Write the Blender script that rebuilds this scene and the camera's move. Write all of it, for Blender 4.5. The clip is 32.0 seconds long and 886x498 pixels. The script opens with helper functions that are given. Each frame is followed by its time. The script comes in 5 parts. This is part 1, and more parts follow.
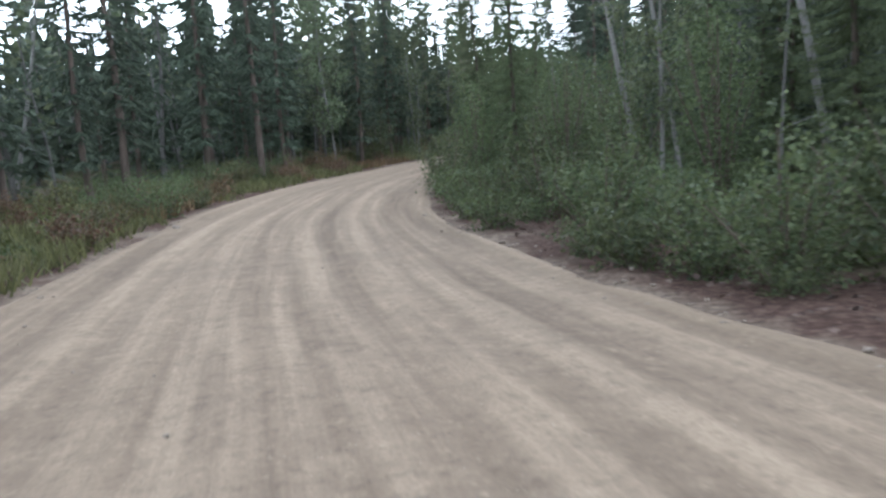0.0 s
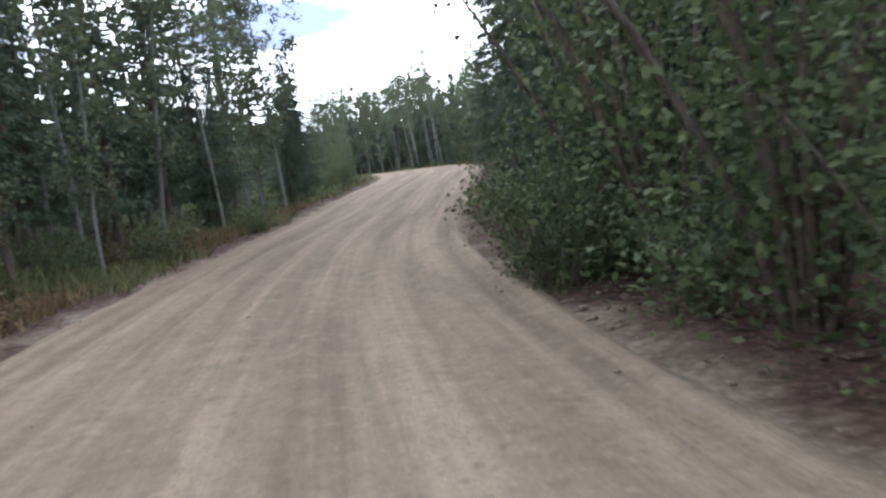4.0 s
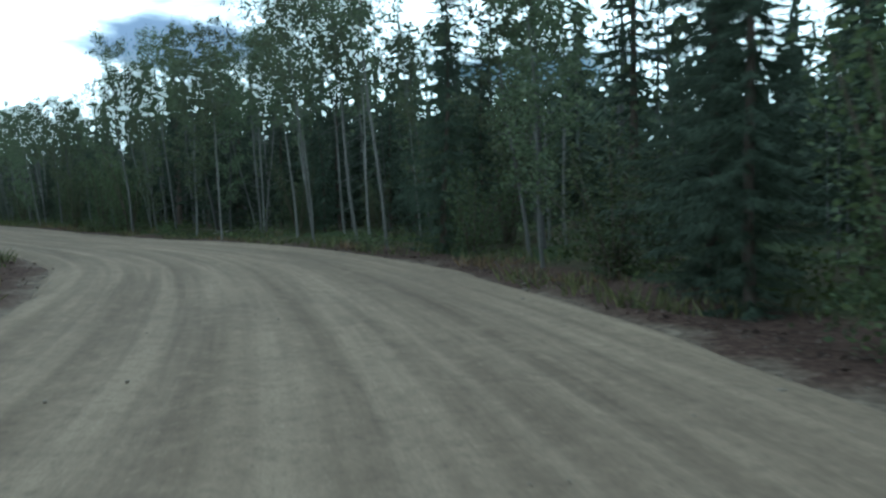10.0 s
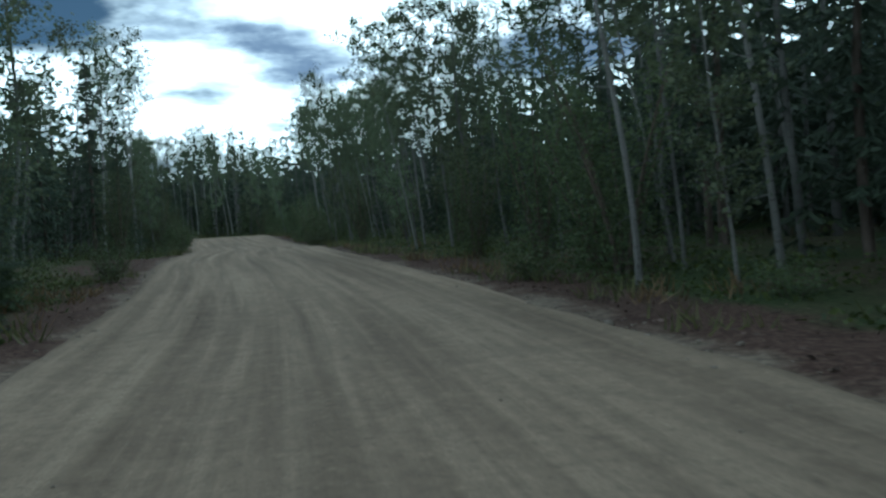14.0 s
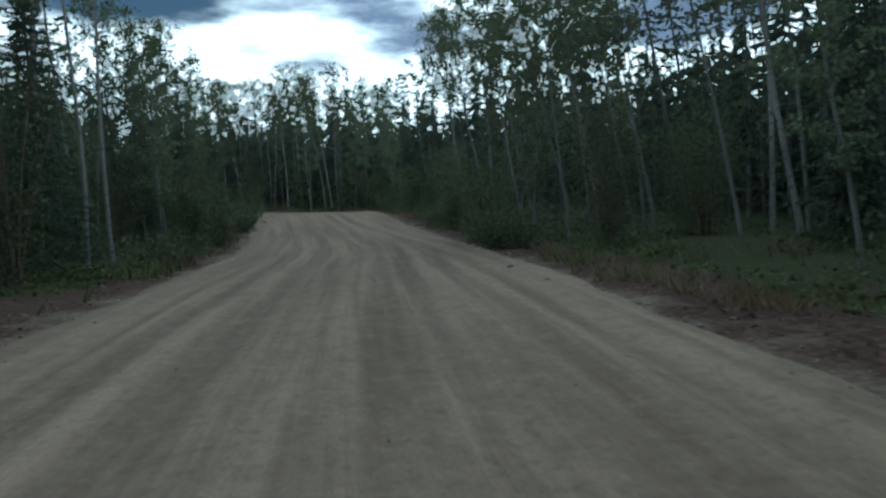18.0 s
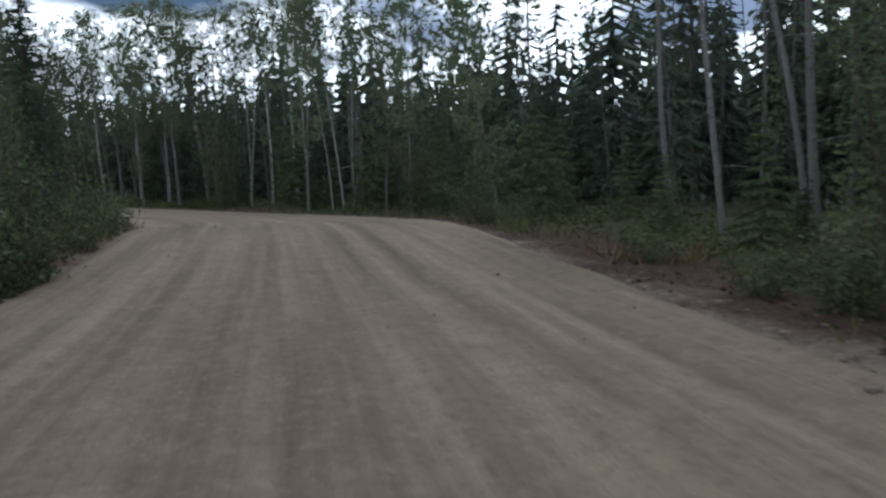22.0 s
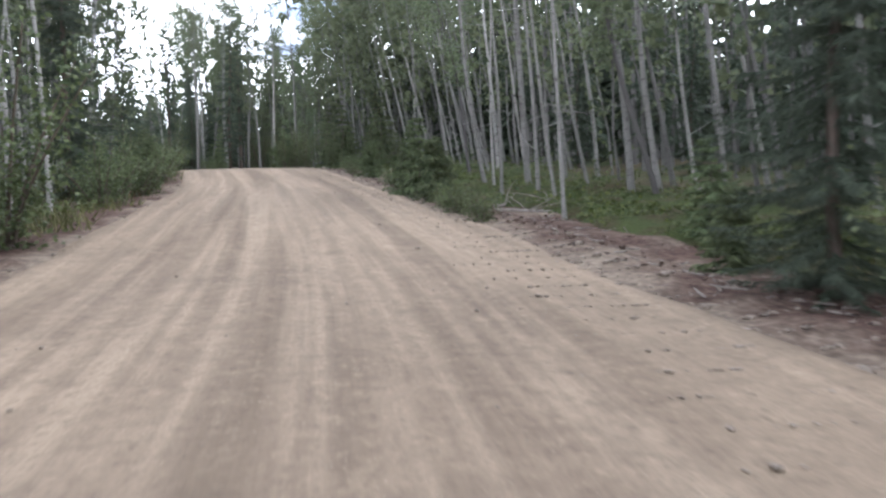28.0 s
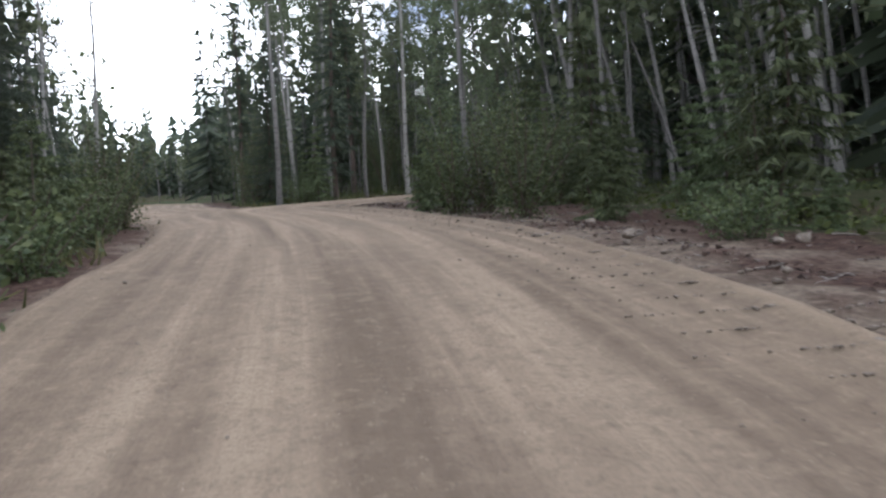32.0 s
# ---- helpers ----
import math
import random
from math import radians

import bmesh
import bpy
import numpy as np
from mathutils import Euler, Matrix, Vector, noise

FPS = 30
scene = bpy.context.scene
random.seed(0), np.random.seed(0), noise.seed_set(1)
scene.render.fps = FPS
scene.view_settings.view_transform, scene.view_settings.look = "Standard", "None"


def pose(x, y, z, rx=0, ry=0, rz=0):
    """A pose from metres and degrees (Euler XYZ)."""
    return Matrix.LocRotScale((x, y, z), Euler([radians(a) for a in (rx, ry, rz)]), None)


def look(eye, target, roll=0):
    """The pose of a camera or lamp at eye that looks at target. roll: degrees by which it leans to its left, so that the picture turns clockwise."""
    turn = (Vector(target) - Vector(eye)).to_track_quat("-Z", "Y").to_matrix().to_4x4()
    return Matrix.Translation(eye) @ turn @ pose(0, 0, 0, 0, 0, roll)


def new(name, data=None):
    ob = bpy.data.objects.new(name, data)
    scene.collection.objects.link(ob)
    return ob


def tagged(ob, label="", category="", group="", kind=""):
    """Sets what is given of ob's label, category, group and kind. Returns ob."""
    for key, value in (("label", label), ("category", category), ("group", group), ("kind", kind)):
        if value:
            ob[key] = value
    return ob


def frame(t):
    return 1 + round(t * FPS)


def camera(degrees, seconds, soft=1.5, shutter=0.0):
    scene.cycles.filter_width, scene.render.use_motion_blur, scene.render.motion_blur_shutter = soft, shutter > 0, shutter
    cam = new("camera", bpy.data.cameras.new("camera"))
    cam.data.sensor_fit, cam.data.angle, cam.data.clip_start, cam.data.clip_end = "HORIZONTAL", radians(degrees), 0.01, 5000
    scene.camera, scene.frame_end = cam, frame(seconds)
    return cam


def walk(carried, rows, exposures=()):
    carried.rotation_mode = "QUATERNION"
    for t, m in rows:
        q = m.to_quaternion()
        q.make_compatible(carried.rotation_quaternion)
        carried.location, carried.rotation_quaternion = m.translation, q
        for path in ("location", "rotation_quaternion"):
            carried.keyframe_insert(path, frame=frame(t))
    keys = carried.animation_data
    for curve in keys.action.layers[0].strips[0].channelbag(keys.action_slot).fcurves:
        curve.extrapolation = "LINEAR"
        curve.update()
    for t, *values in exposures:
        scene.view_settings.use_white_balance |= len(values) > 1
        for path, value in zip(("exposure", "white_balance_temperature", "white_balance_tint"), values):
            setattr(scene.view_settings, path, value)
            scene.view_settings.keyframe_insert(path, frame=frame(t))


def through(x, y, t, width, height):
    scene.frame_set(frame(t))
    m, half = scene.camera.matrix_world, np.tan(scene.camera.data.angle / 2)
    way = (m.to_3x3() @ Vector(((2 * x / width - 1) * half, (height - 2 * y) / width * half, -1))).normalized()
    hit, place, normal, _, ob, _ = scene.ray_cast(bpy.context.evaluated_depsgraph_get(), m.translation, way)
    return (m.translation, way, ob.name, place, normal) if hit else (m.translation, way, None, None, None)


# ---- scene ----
cam = camera(56.9, 32.0, soft=2.5, shutter=0.18)
PATH = [
    (0, (0.00, 0.00, 1.50), (-0.20, 9.87, -0.06), -3.8),
    (0.5, (-0.81, 3.94, 1.34), (-1.08, 13.81, -0.25), -4.3),
    (1, (-1.63, 7.93, 1.18), (-1.54, 17.85, -0.04), -5.2),
    (1.5, (-2.40, 11.96, 1.03), (-1.74, 21.89, 0.04), -3.2),
    (2, (-3.04, 16.06, 0.92), (-1.79, 25.92, -0.14), -4.9),
    (2.5, (-3.47, 20.23, 0.86), (-1.58, 29.96, -0.42), -6.5),
    (3, (-3.60, 24.46, 0.83), (-1.40, 34.16, -0.22), -6.3),
    (3.5, (-3.32, 28.73, 0.81), (-0.22, 38.19, -0.17), -6.6),
    (4, (-2.54, 32.98, 0.77), (1.48, 42.08, -0.26), -7.3),
    (4.5, (-1.46, 37.23, 0.74), (2.98, 46.10, -0.49), -8.7),
    (5, (-0.28, 41.51, 0.72), (4.92, 50.02, -0.01), -7.0),
    (5.5, (1.15, 45.79, 0.73), (6.83, 54.01, 0.36), -7.8),
    (6, (2.95, 50.01, 0.77), (9.06, 57.91, 0.33), -7.3),
    (6.5, (4.97, 54.20, 0.84), (11.36, 61.88, 0.41), -5.8),
    (7, (7.04, 58.44, 0.95), (13.54, 66.03, 0.55), -4.6),
    (7.5, (9.17, 62.71, 1.13), (15.77, 70.20, 0.55), -5.5),
    (8, (11.36, 67.00, 1.35), (17.81, 74.60, 0.62), -6.0),
    (8.5, (13.56, 71.30, 1.54), (20.09, 78.85, 0.81), -3.7),
    (9, (15.75, 75.63, 1.67), (21.79, 83.57, 0.90), -3.7),
    (9.5, (17.79, 80.05, 1.78), (23.47, 88.26, 1.12), -1.6),
    (10, (19.54, 84.60, 1.87), (24.76, 93.11, 1.33), -0.8),
    (10.5, (21.11, 89.20, 1.94), (25.76, 98.03, 1.35), -1.2),
    (11, (22.58, 93.81, 1.99), (26.76, 102.87, 1.42), -1.0),
    (11.5, (23.80, 98.45, 2.02), (27.41, 107.75, 1.39), -2.3),
    (12, (24.60, 103.12, 2.04), (27.59, 112.64, 1.34), -2.8),
    (12.5, (24.96, 107.77, 2.04), (27.46, 117.43, 1.40), -3.1),
    (13, (24.89, 112.31, 2.03), (26.80, 122.11, 1.46), -3.8),
    (13.5, (24.59, 116.68, 2.01), (26.08, 126.56, 1.58), -2.8),
    (14, (24.22, 120.88, 1.97), (25.08, 130.84, 1.58), -3.4),
    (14.5, (23.86, 124.90, 1.93), (24.37, 134.88, 1.66), -1.5),
    (15, (23.51, 128.75, 1.92), (24.15, 138.73, 1.53), -1.9),
    (15.5, (23.16, 132.47, 1.95), (23.71, 142.45, 1.51), -2.2),
    (16, (22.75, 136.08, 2.01), (23.09, 146.07, 1.57), -2.6),
    (16.5, (22.26, 139.64, 2.07), (22.17, 149.63, 1.70), -3.1),
    (17, (21.64, 143.17, 2.13), (21.31, 153.16, 1.74), -5.0),
    (17.5, (20.95, 146.71, 2.19), (20.65, 156.69, 1.74), -2.2),
    (18, (20.24, 150.29, 2.24), (19.82, 160.26, 1.56), -2.5),
    (18.5, (19.54, 153.94, 2.29), (19.08, 163.89, 1.37), -2.1),
    (19, (18.92, 157.69, 2.32), (18.59, 167.63, 1.21), -1.7),
    (19.5, (18.35, 161.55, 2.30), (18.34, 171.47, 1.10), -1.8),
    (20, (17.78, 165.50, 2.25), (17.82, 175.45, 1.20), -0.9),
    (20.5, (17.18, 169.57, 2.17), (17.04, 179.53, 1.33), -1.1),
    (21, (16.48, 173.75, 2.13), (16.25, 183.72, 1.40), -1.6),
    (21.5, (15.61, 178.08, 2.10), (15.19, 188.05, 1.39), -2.5),
    (22, (14.55, 182.55, 2.09), (14.00, 192.51, 1.37), -1.4),
    (22.5, (13.37, 187.18, 2.12), (12.49, 197.12, 1.46), 1.4),
    (23, (12.19, 191.99, 2.26), (10.83, 201.87, 1.61), -0.9),
    (23.5, (10.97, 196.93, 2.50), (9.23, 206.77, 1.97), 0.7),
    (24, (9.65, 201.97, 2.68), (7.32, 211.67, 2.00), -0.5),
    (24.5, (8.19, 207.04, 2.67), (5.21, 216.56, 1.93), -1.5),
    (25, (6.52, 212.11, 2.56), (2.57, 221.27, 1.87), -2.0),
    (25.5, (4.28, 216.98, 2.49), (-0.57, 225.71, 1.95), -0.8),
    (26, (1.21, 221.40, 2.53), (-4.39, 229.67, 1.93), -0.9),
    (26.5, (-2.51, 225.29, 2.61), (-8.88, 232.97, 1.97), -0.9),
    (27, (-6.64, 228.68, 2.73), (-13.59, 235.83, 2.04), -0.7),
    (27.5, (-10.92, 231.74, 2.89), (-17.96, 238.81, 2.11), -0.4),
    (28, (-15.13, 234.70, 3.07), (-22.34, 241.56, 2.15), -1.3),
    (28.5, (-19.22, 237.50, 3.27), (-26.69, 244.09, 2.44), -3.2),
    (29, (-23.14, 240.06, 3.49), (-30.82, 246.43, 2.89), -1.4),
    (29.5, (-26.83, 242.32, 3.70), (-34.65, 248.51, 2.98), -1.6),
    (30, (-30.25, 244.28, 3.89), (-37.85, 250.70, 2.95), -1.7),
    (30.5, (-33.33, 245.99, 4.03), (-41.01, 252.35, 3.25), -1.8),
    (31, (-36.08, 247.53, 4.16), (-43.93, 253.67, 3.36), -3.4),
    (31.5, (-38.54, 248.87, 4.27), (-46.54, 254.80, 3.34), -3.6),
    (32, (-40.81, 250.02, 4.36), (-48.95, 255.77, 3.46), -3.4),
]
EXPOSURES = [
    (0, -0.5, 5290, 9), (1, -0.28, 5310, 10), (2.5, -0.18, 5340, 13), (4.5, -0.72, 5470, 12), (6, -1.14, 5420, 6), (7, -0.84, 5230, 0), (8, -1.43, 5030, -7), (9, -1.65, 4880, -9), (10, -1.79, 4740, -12), (12, -2.05, 4930, -7), (13, -2.06, 4900, -8), (14.5, -2.31, 4780, -11),
    (17, -2.35, 4840, -10), (18.2, -2.31, 4940, -7), (19, -2.01, 5290, 5), (20, -1.99, 5280, 7), (22, -2.01, 5330, 8), (24, -1.72, 5240, 12), (25, -1.64, 5370, 15), (25.5, -1.32, 5460, 15), (27.5, -0.17, 5560, 15), (28, -0.1, 5560, 15), (30, -0.12, 5650, 17), (31, -0.52, 5600, 16), (32, -0.66, 5590, 15),
]
walk(cam, [(t, look(eye, target, roll)) for t, eye, target, roll in PATH], EXPOSURES)


# ---- sky and sun: a bright broken overcast over the whole sky ----
def make_world():
    w = bpy.data.worlds.new("sky")
    scene.world = w
    w.use_nodes = True
    nt = w.node_tree
    nt.nodes.clear()
    N = nt.nodes.new
    L = nt.links.new
    out, bg, sky = N("ShaderNodeOutputWorld"), N("ShaderNodeBackground"), N("ShaderNodeTexSky")
    sky.sky_type = "NISHITA"
    sky.sun_disc = False
    sky.sun_elevation = radians(60)
    sky.sun_rotation = radians(40)
    dim = N("ShaderNodeVectorMath")
    dim.operation = "SCALE"
    dim.inputs["Scale"].default_value = 0.15
    L(sky.outputs[0], dim.inputs[0])
    co, sep = N("ShaderNodeTexCoord"), N("ShaderNodeSeparateXYZ")
    L(co.outputs["Generated"], sep.inputs[0])
    lift = N("ShaderNodeMath")
    lift.operation = "ABSOLUTE"
    L(sep.outputs["Z"], lift.inputs[0])
    add = N("ShaderNodeMath")
    add.operation = "ADD"
    add.inputs[1].default_value = 0.12
    L(lift.outputs[0], add.inputs[0])
    flat = N("ShaderNodeCombineXYZ")
    for ax in "XY":
        d = N("ShaderNodeMath")
        d.operation = "DIVIDE"
        L(sep.outputs[ax], d.inputs[0])
        L(add.outputs[0], d.inputs[1])
        L(d.outputs[0], flat.inputs[ax])

    def cloud(scale, seed, lo, hi):
        n = N("ShaderNodeTexNoise")
        n.noise_dimensions = "4D"
        n.inputs["W"].default_value = seed
        n.inputs["Scale"].default_value = scale
        n.inputs["Detail"].default_value = 7
        n.inputs["Roughness"].default_value = 0.55
        L(flat.outputs[0], n.inputs["Vector"])
        m = N("ShaderNodeMapRange")
        m.interpolation_type = "SMOOTHSTEP"
        m.inputs["From Min"].default_value, m.inputs["From Max"].default_value = lo, hi
        L(n.outputs[0], m.inputs["Value"])
        return m.outputs[0]

    def mix(fac, a, b):
        m = N("ShaderNodeMix")
        m.data_type = "RGBA"
        L(fac, m.inputs["Factor"])
        for s, v in ((6, a), (7, b)):
            if isinstance(v, tuple):
                m.inputs[s].default_value = (*v, 1)
            else:
                L(v, m.inputs[s])
        return m.outputs[2]

    low = N("ShaderNodeMapRange")
    low.interpolation_type = "SMOOTHSTEP"
    low.inputs["From Min"].default_value, low.inputs["From Max"].default_value = 0.15, 0.75
    L(lift.outputs[0], low.inputs["Value"])
    white = mix(low.outputs[0], (10.5, 10.3, 9.9), (3.0, 3.0, 3.05))
    thin = mix(cloud(0.55, 3.1, 0.35, 0.45), dim.outputs[0], white)
    body = mix(cloud(0.7, 9.4, 0.53, 0.64), thin, (1.25, 1.42, 1.85))
    L(body, bg.inputs["Color"])
    bg.inputs["Strength"].default_value = 1.0
    L(bg.outputs[0], out.inputs[0])


make_world()
sun = new("sun", bpy.data.lights.new("sun", "SUN"))
sun.data.energy, sun.data.angle, sun.data.color = 1.5, radians(14), (1.0, 0.95, 0.88)
sun.matrix_world = look((0, 0, 60), (-22, -26, 0))


# ---- materials ----
class Nodes:
    """Shortcuts for one node material."""

    def __init__(self, name):
        self.m = bpy.data.materials.new(name)
        self.m.use_nodes = True
        self.t = self.m.node_tree
        self.bsdf = self.t.nodes["Principled BSDF"]
        self.out = self.t.nodes["Material Output"]

    def node(self, kind, **sets):
        n = self.t.nodes.new(kind)
        for k, v in sets.items():
            n.inputs[k.replace("_", " ")].default_value = v
        return n

    def link(self, a, b):
        self.t.links.new(a, b)

    def coords(self, which="Object", scale=(1, 1, 1)):
        c, m = self.node("ShaderNodeTexCoord"), self.node("ShaderNodeMapping")
        m.inputs["Scale"].default_value = scale
        self.link(c.outputs[which], m.inputs["Vector"])
        return m.outputs[0]

    def world_place(self, scale=(1, 1, 1)):
        c, m = self.node("ShaderNodeNewGeometry"), self.node("ShaderNodeMapping")
        m.inputs["Scale"].default_value = scale
        self.link(c.outputs["Position"], m.inputs["Vector"])
        return m.outputs[0]

    def noise(self, vec, scale, detail=4.0, rough=0.55):
        n = self.node("ShaderNodeTexNoise", Scale=scale, Detail=detail, Roughness=rough)
        self.link(vec, n.inputs["Vector"])
        return n.outputs[0]

    def ramp(self, fac, *stops):
        r = self.node("ShaderNodeValToRGB")
        while len(r.color_ramp.elements) < len(stops):
            r.color_ramp.elements.new(0.5)
        for e, (p, c) in zip(r.color_ramp.elements, stops):
            e.position, e.color = p, (*c, 1)
        self.link(fac, r.inputs[0])
        return r.outputs[0]

    def span(self, fac, a, b, lo=0.0, hi=1.0):
        r = self.node("ShaderNodeMapRange", From_Min=a, From_Max=b, To_Min=lo, To_Max=hi)
        self.link(fac, r.inputs["Value"])
        return r.outputs[0]

    def math(self, op, a, b):
        n = self.node("ShaderNodeMath")
        n.operation = op
        for s, v in ((0, a), (1, b)):
            if isinstance(v, (int, float)):
                n.inputs[s].default_value = v
            else:
                self.link(v, n.inputs[s])
        return n.outputs[0]

    def mix(self, fac, a, b, mode="MIX"):
        n = self.node("ShaderNodeMix")
        n.data_type, n.blend_type = "RGBA", mode
        for s, v in ((0, fac), (6, a), (7, b)):
            if isinstance(v, (int, float)):
                n.inputs[s].default_value = v
            elif isinstance(v, tuple):
                n.inputs[s].default_value = (*v, 1)
            else:
                self.link(v, n.inputs[s])
        return n.outputs[2]

    def done(self, colour, rough=0.9, bump=None, strength=0.4, dist=0.02, spec=0.3):
        if isinstance(colour, tuple):
            self.bsdf.inputs["Base Color"].default_value = (*colour, 1)
        else:
            self.link(colour, self.bsdf.inputs["Base Color"])
        self.bsdf.inputs["Roughness"].default_value = rough
        self.bsdf.inputs["Specular IOR Level"].default_value = spec
        if bump is not None:
            b = self.node("ShaderNodeBump", Strength=strength, Distance=dist)
            self.link(bump, b.inputs["Height"])
            self.link(b.outputs[0], self.bsdf.inputs["Normal"])
        return self.m


def gravel_material():
    """Tan graded gravel: darker packed wheel tracks, pale loose ridges between them, clods, grit and single pale stones."""
    k = Nodes("graded_gravel")
    uv = k.coords("UV")
    at = k.node("ShaderNodeAttribute")
    at.attribute_name = "loose"
    at.attribute_type = "GEOMETRY"
    broad = k.noise(k.coords("UV", (0.9, 0.05, 1)), 1.0, 4, 0.55)
    streak = k.noise(k.coords("UV", (2.4, 0.06, 1)), 1.0, 5, 0.6)
    fine_streak = k.noise(k.coords("UV", (7.0, 0.16, 1)), 1.0, 4, 0.6)
    patch = k.noise(uv, 0.3, 5, 0.6)
    mottle = k.noise(k.coords("UV", (1.2, 0.55, 1)), 1.7, 6, 0.68)
    clod = k.noise(uv, 8.0, 5, 0.72)
    grain = k.noise(uv, 34, 3, 0.7)
    c = k.ramp(streak, (0.34, (0.118, 0.092, 0.066)), (0.48, (0.172, 0.136, 0.100)), (0.62, (0.262, 0.212, 0.156)))
    c = k.mix(k.span(broad, 0.42, 0.64, 0, 0.45), c, (0.275, 0.222, 0.162))
    c = k.mix(k.span(broad, 0.46, 0.30, 0, 0.28), c, (0.12, 0.095, 0.070))
    wob = k.math("ADD", at.outputs["Fac"], k.math("MULTIPLY", k.math("SUBTRACT", mottle, 0.5), 1.1))
    wear = k.span(k.noise(k.coords("UV", (0.8, 0.12, 1)), 1.0, 3), 0.38, 0.62, 0.15, 0.5)
    c = k.mix(k.math("MULTIPLY", k.span(wob, 0.12, 0.95, 0, 1), wear), c, (0.315, 0.256, 0.186))
    c = k.mix(k.math("MULTIPLY", k.span(wob, -0.12, -0.95, 0, 1), wear), c, (0.115, 0.091, 0.068))
    c = k.mix(k.span(fine_streak, 0.52, 0.68, 0, 0.30), c, (0.115, 0.091, 0.069))
    c = k.mix(k.span(patch, 0.52, 0.72, 0, 0.40), c, (0.132, 0.106, 0.082))
    lump = k.noise(k.coords("UV", (1.0, 0.7, 1)), 3.6, 5, 0.7)
    c = k.mix(k.span(lump, 0.52, 0.68, 0, 0.42), c, (0.105, 0.083, 0.062))
    c = k.mix(k.span(lump, 0.46, 0.32, 0, 0.32), c, (0.325, 0.266, 0.195))
    c = k.mix(k.span(mottle, 0.52, 0.68, 0, 0.34), c, (0.108, 0.086, 0.065))
    c = k.mix(k.span(mottle, 0.46, 0.30, 0, 0.26), c, (0.310, 0.254, 0.186))
    c = k.mix(k.span(clod, 0.53, 0.68, 0, 0.55), c, (0.095, 0.075, 0.057))
    c = k.mix(k.span(clod, 0.43, 0.29, 0, 0.45), c, (0.345, 0.284, 0.212))
    c = k.mix(k.span(grain, 0.47, 0.70, 0, 0.60), c, (0.115, 0.093, 0.072))
    stones = k.node("ShaderNodeTexVoronoi", Scale=24.0)
    k.link(uv, stones.inputs["Vector"])
    some = k.noise(uv, 5.0, 2)
    pale = k.math("MULTIPLY", k.span(stones.outputs["Distance"], 0.07, 0.15, 0.65, 0), k.span(some, 0.50, 0.62, 0, 1))
    c = k.mix(pale, c, (0.44, 0.395, 0.325))
    c = k.mix(1.0, c, (1.16, 1.12, 1.06), "MULTIPLY")
    rise = k.math("ADD", k.math("MULTIPLY", clod, 1.6), k.math("ADD", grain, k.math("MULTIPLY", streak, 1.2)))
    return k.done(c, 0.95, rise, 0.6, 0.03, 0.15)


def ground_material():
    k = Nodes("forest_floor")
    at = k.node("ShaderNodeAttribute")
    at.attribute_name = "verge"
    at.attribute_type = "GEOMETRY"
    p = k.world_place()
    wob = k.noise(p, 0.9, 5)
    u = k.math("ADD", at.outputs["Fac"], k.math("MULTIPLY", k.math("SUBTRACT", wob, 0.5), 2.6))
    fine = k.noise(p, 9, 5, 0.65)
    broad = k.noise(p, 0.25, 4)
    gravel = k.ramp(fine, (0.3, (0.105, 0.083, 0.062)), (0.5, (0.175, 0.14, 0.104)), (0.7, (0.27, 0.22, 0.165)))
    bits = k.noise(p, 26, 4, 0.7)
    litter = k.ramp(fine, (0.3, (0.028, 0.018, 0.014)), (0.5, (0.071, 0.043, 0.033)), (0.7, (0.135, 0.094, 0.072)))
    litter = k.mix(k.span(bits, 0.52, 0.66, 0, 0.7), litter, (0.030, 0.021, 0.015))
    litter = k.mix(k.span(bits, 0.42, 0.30, 0, 0.6), litter, (0.17, 0.13, 0.095))
    moss = k.ramp(fine, (0.3, (0.020, 0.028, 0.012)), (0.55, (0.047, 0.062, 0.024)), (0.75, (0.09, 0.10, 0.042)))
    floor = k.ramp(fine, (0.3, (0.03, 0.026, 0.017)), (0.7, (0.095, 0.08, 0.045)))
    wild = k.mix(k.span(broad, 0.42, 0.58), moss, floor)
    c = k.mix(k.span(u, -0.15, 0.55), gravel, litter)
    c = k.mix(k.span(u, 1.5, 2.4), c, wild)
    return k.done(c, 1.0, fine, 0.8, 0.06, 0.1)


def leaf_material(name, dark, light, through=0.35, rough=0.55):
    k = Nodes(name)
    info = k.node("ShaderNodeObjectInfo")
    geo = k.node("ShaderNodeNewGeometry")
    c = k.mix(geo.outputs["Random Per Island"], dark, light)
    hs = k.node("ShaderNodeHueSaturation")
    k.link(k.span(info.outputs["Random"], 0, 1, 0.485, 0.512), hs.inputs["Hue"])
    k.link(k.span(info.outputs["Random"], 0, 1, 0.75, 1.25), hs.inputs["Value"])
    k.link(c, hs.inputs["Color"])
    m = k.done(hs.outputs[0], rough, spec=0.25)
    tr, mx = k.node("ShaderNodeBsdfTranslucent"), k.node("ShaderNodeMixShader", Fac=through)
    k.link(hs.outputs[0], tr.inputs["Color"])
    k.link(k.bsdf.outputs[0], mx.inputs[1])
    k.link(tr.outputs[0], mx.inputs[2])
    k.link(mx.outputs[0], k.out.inputs[0])
    return m


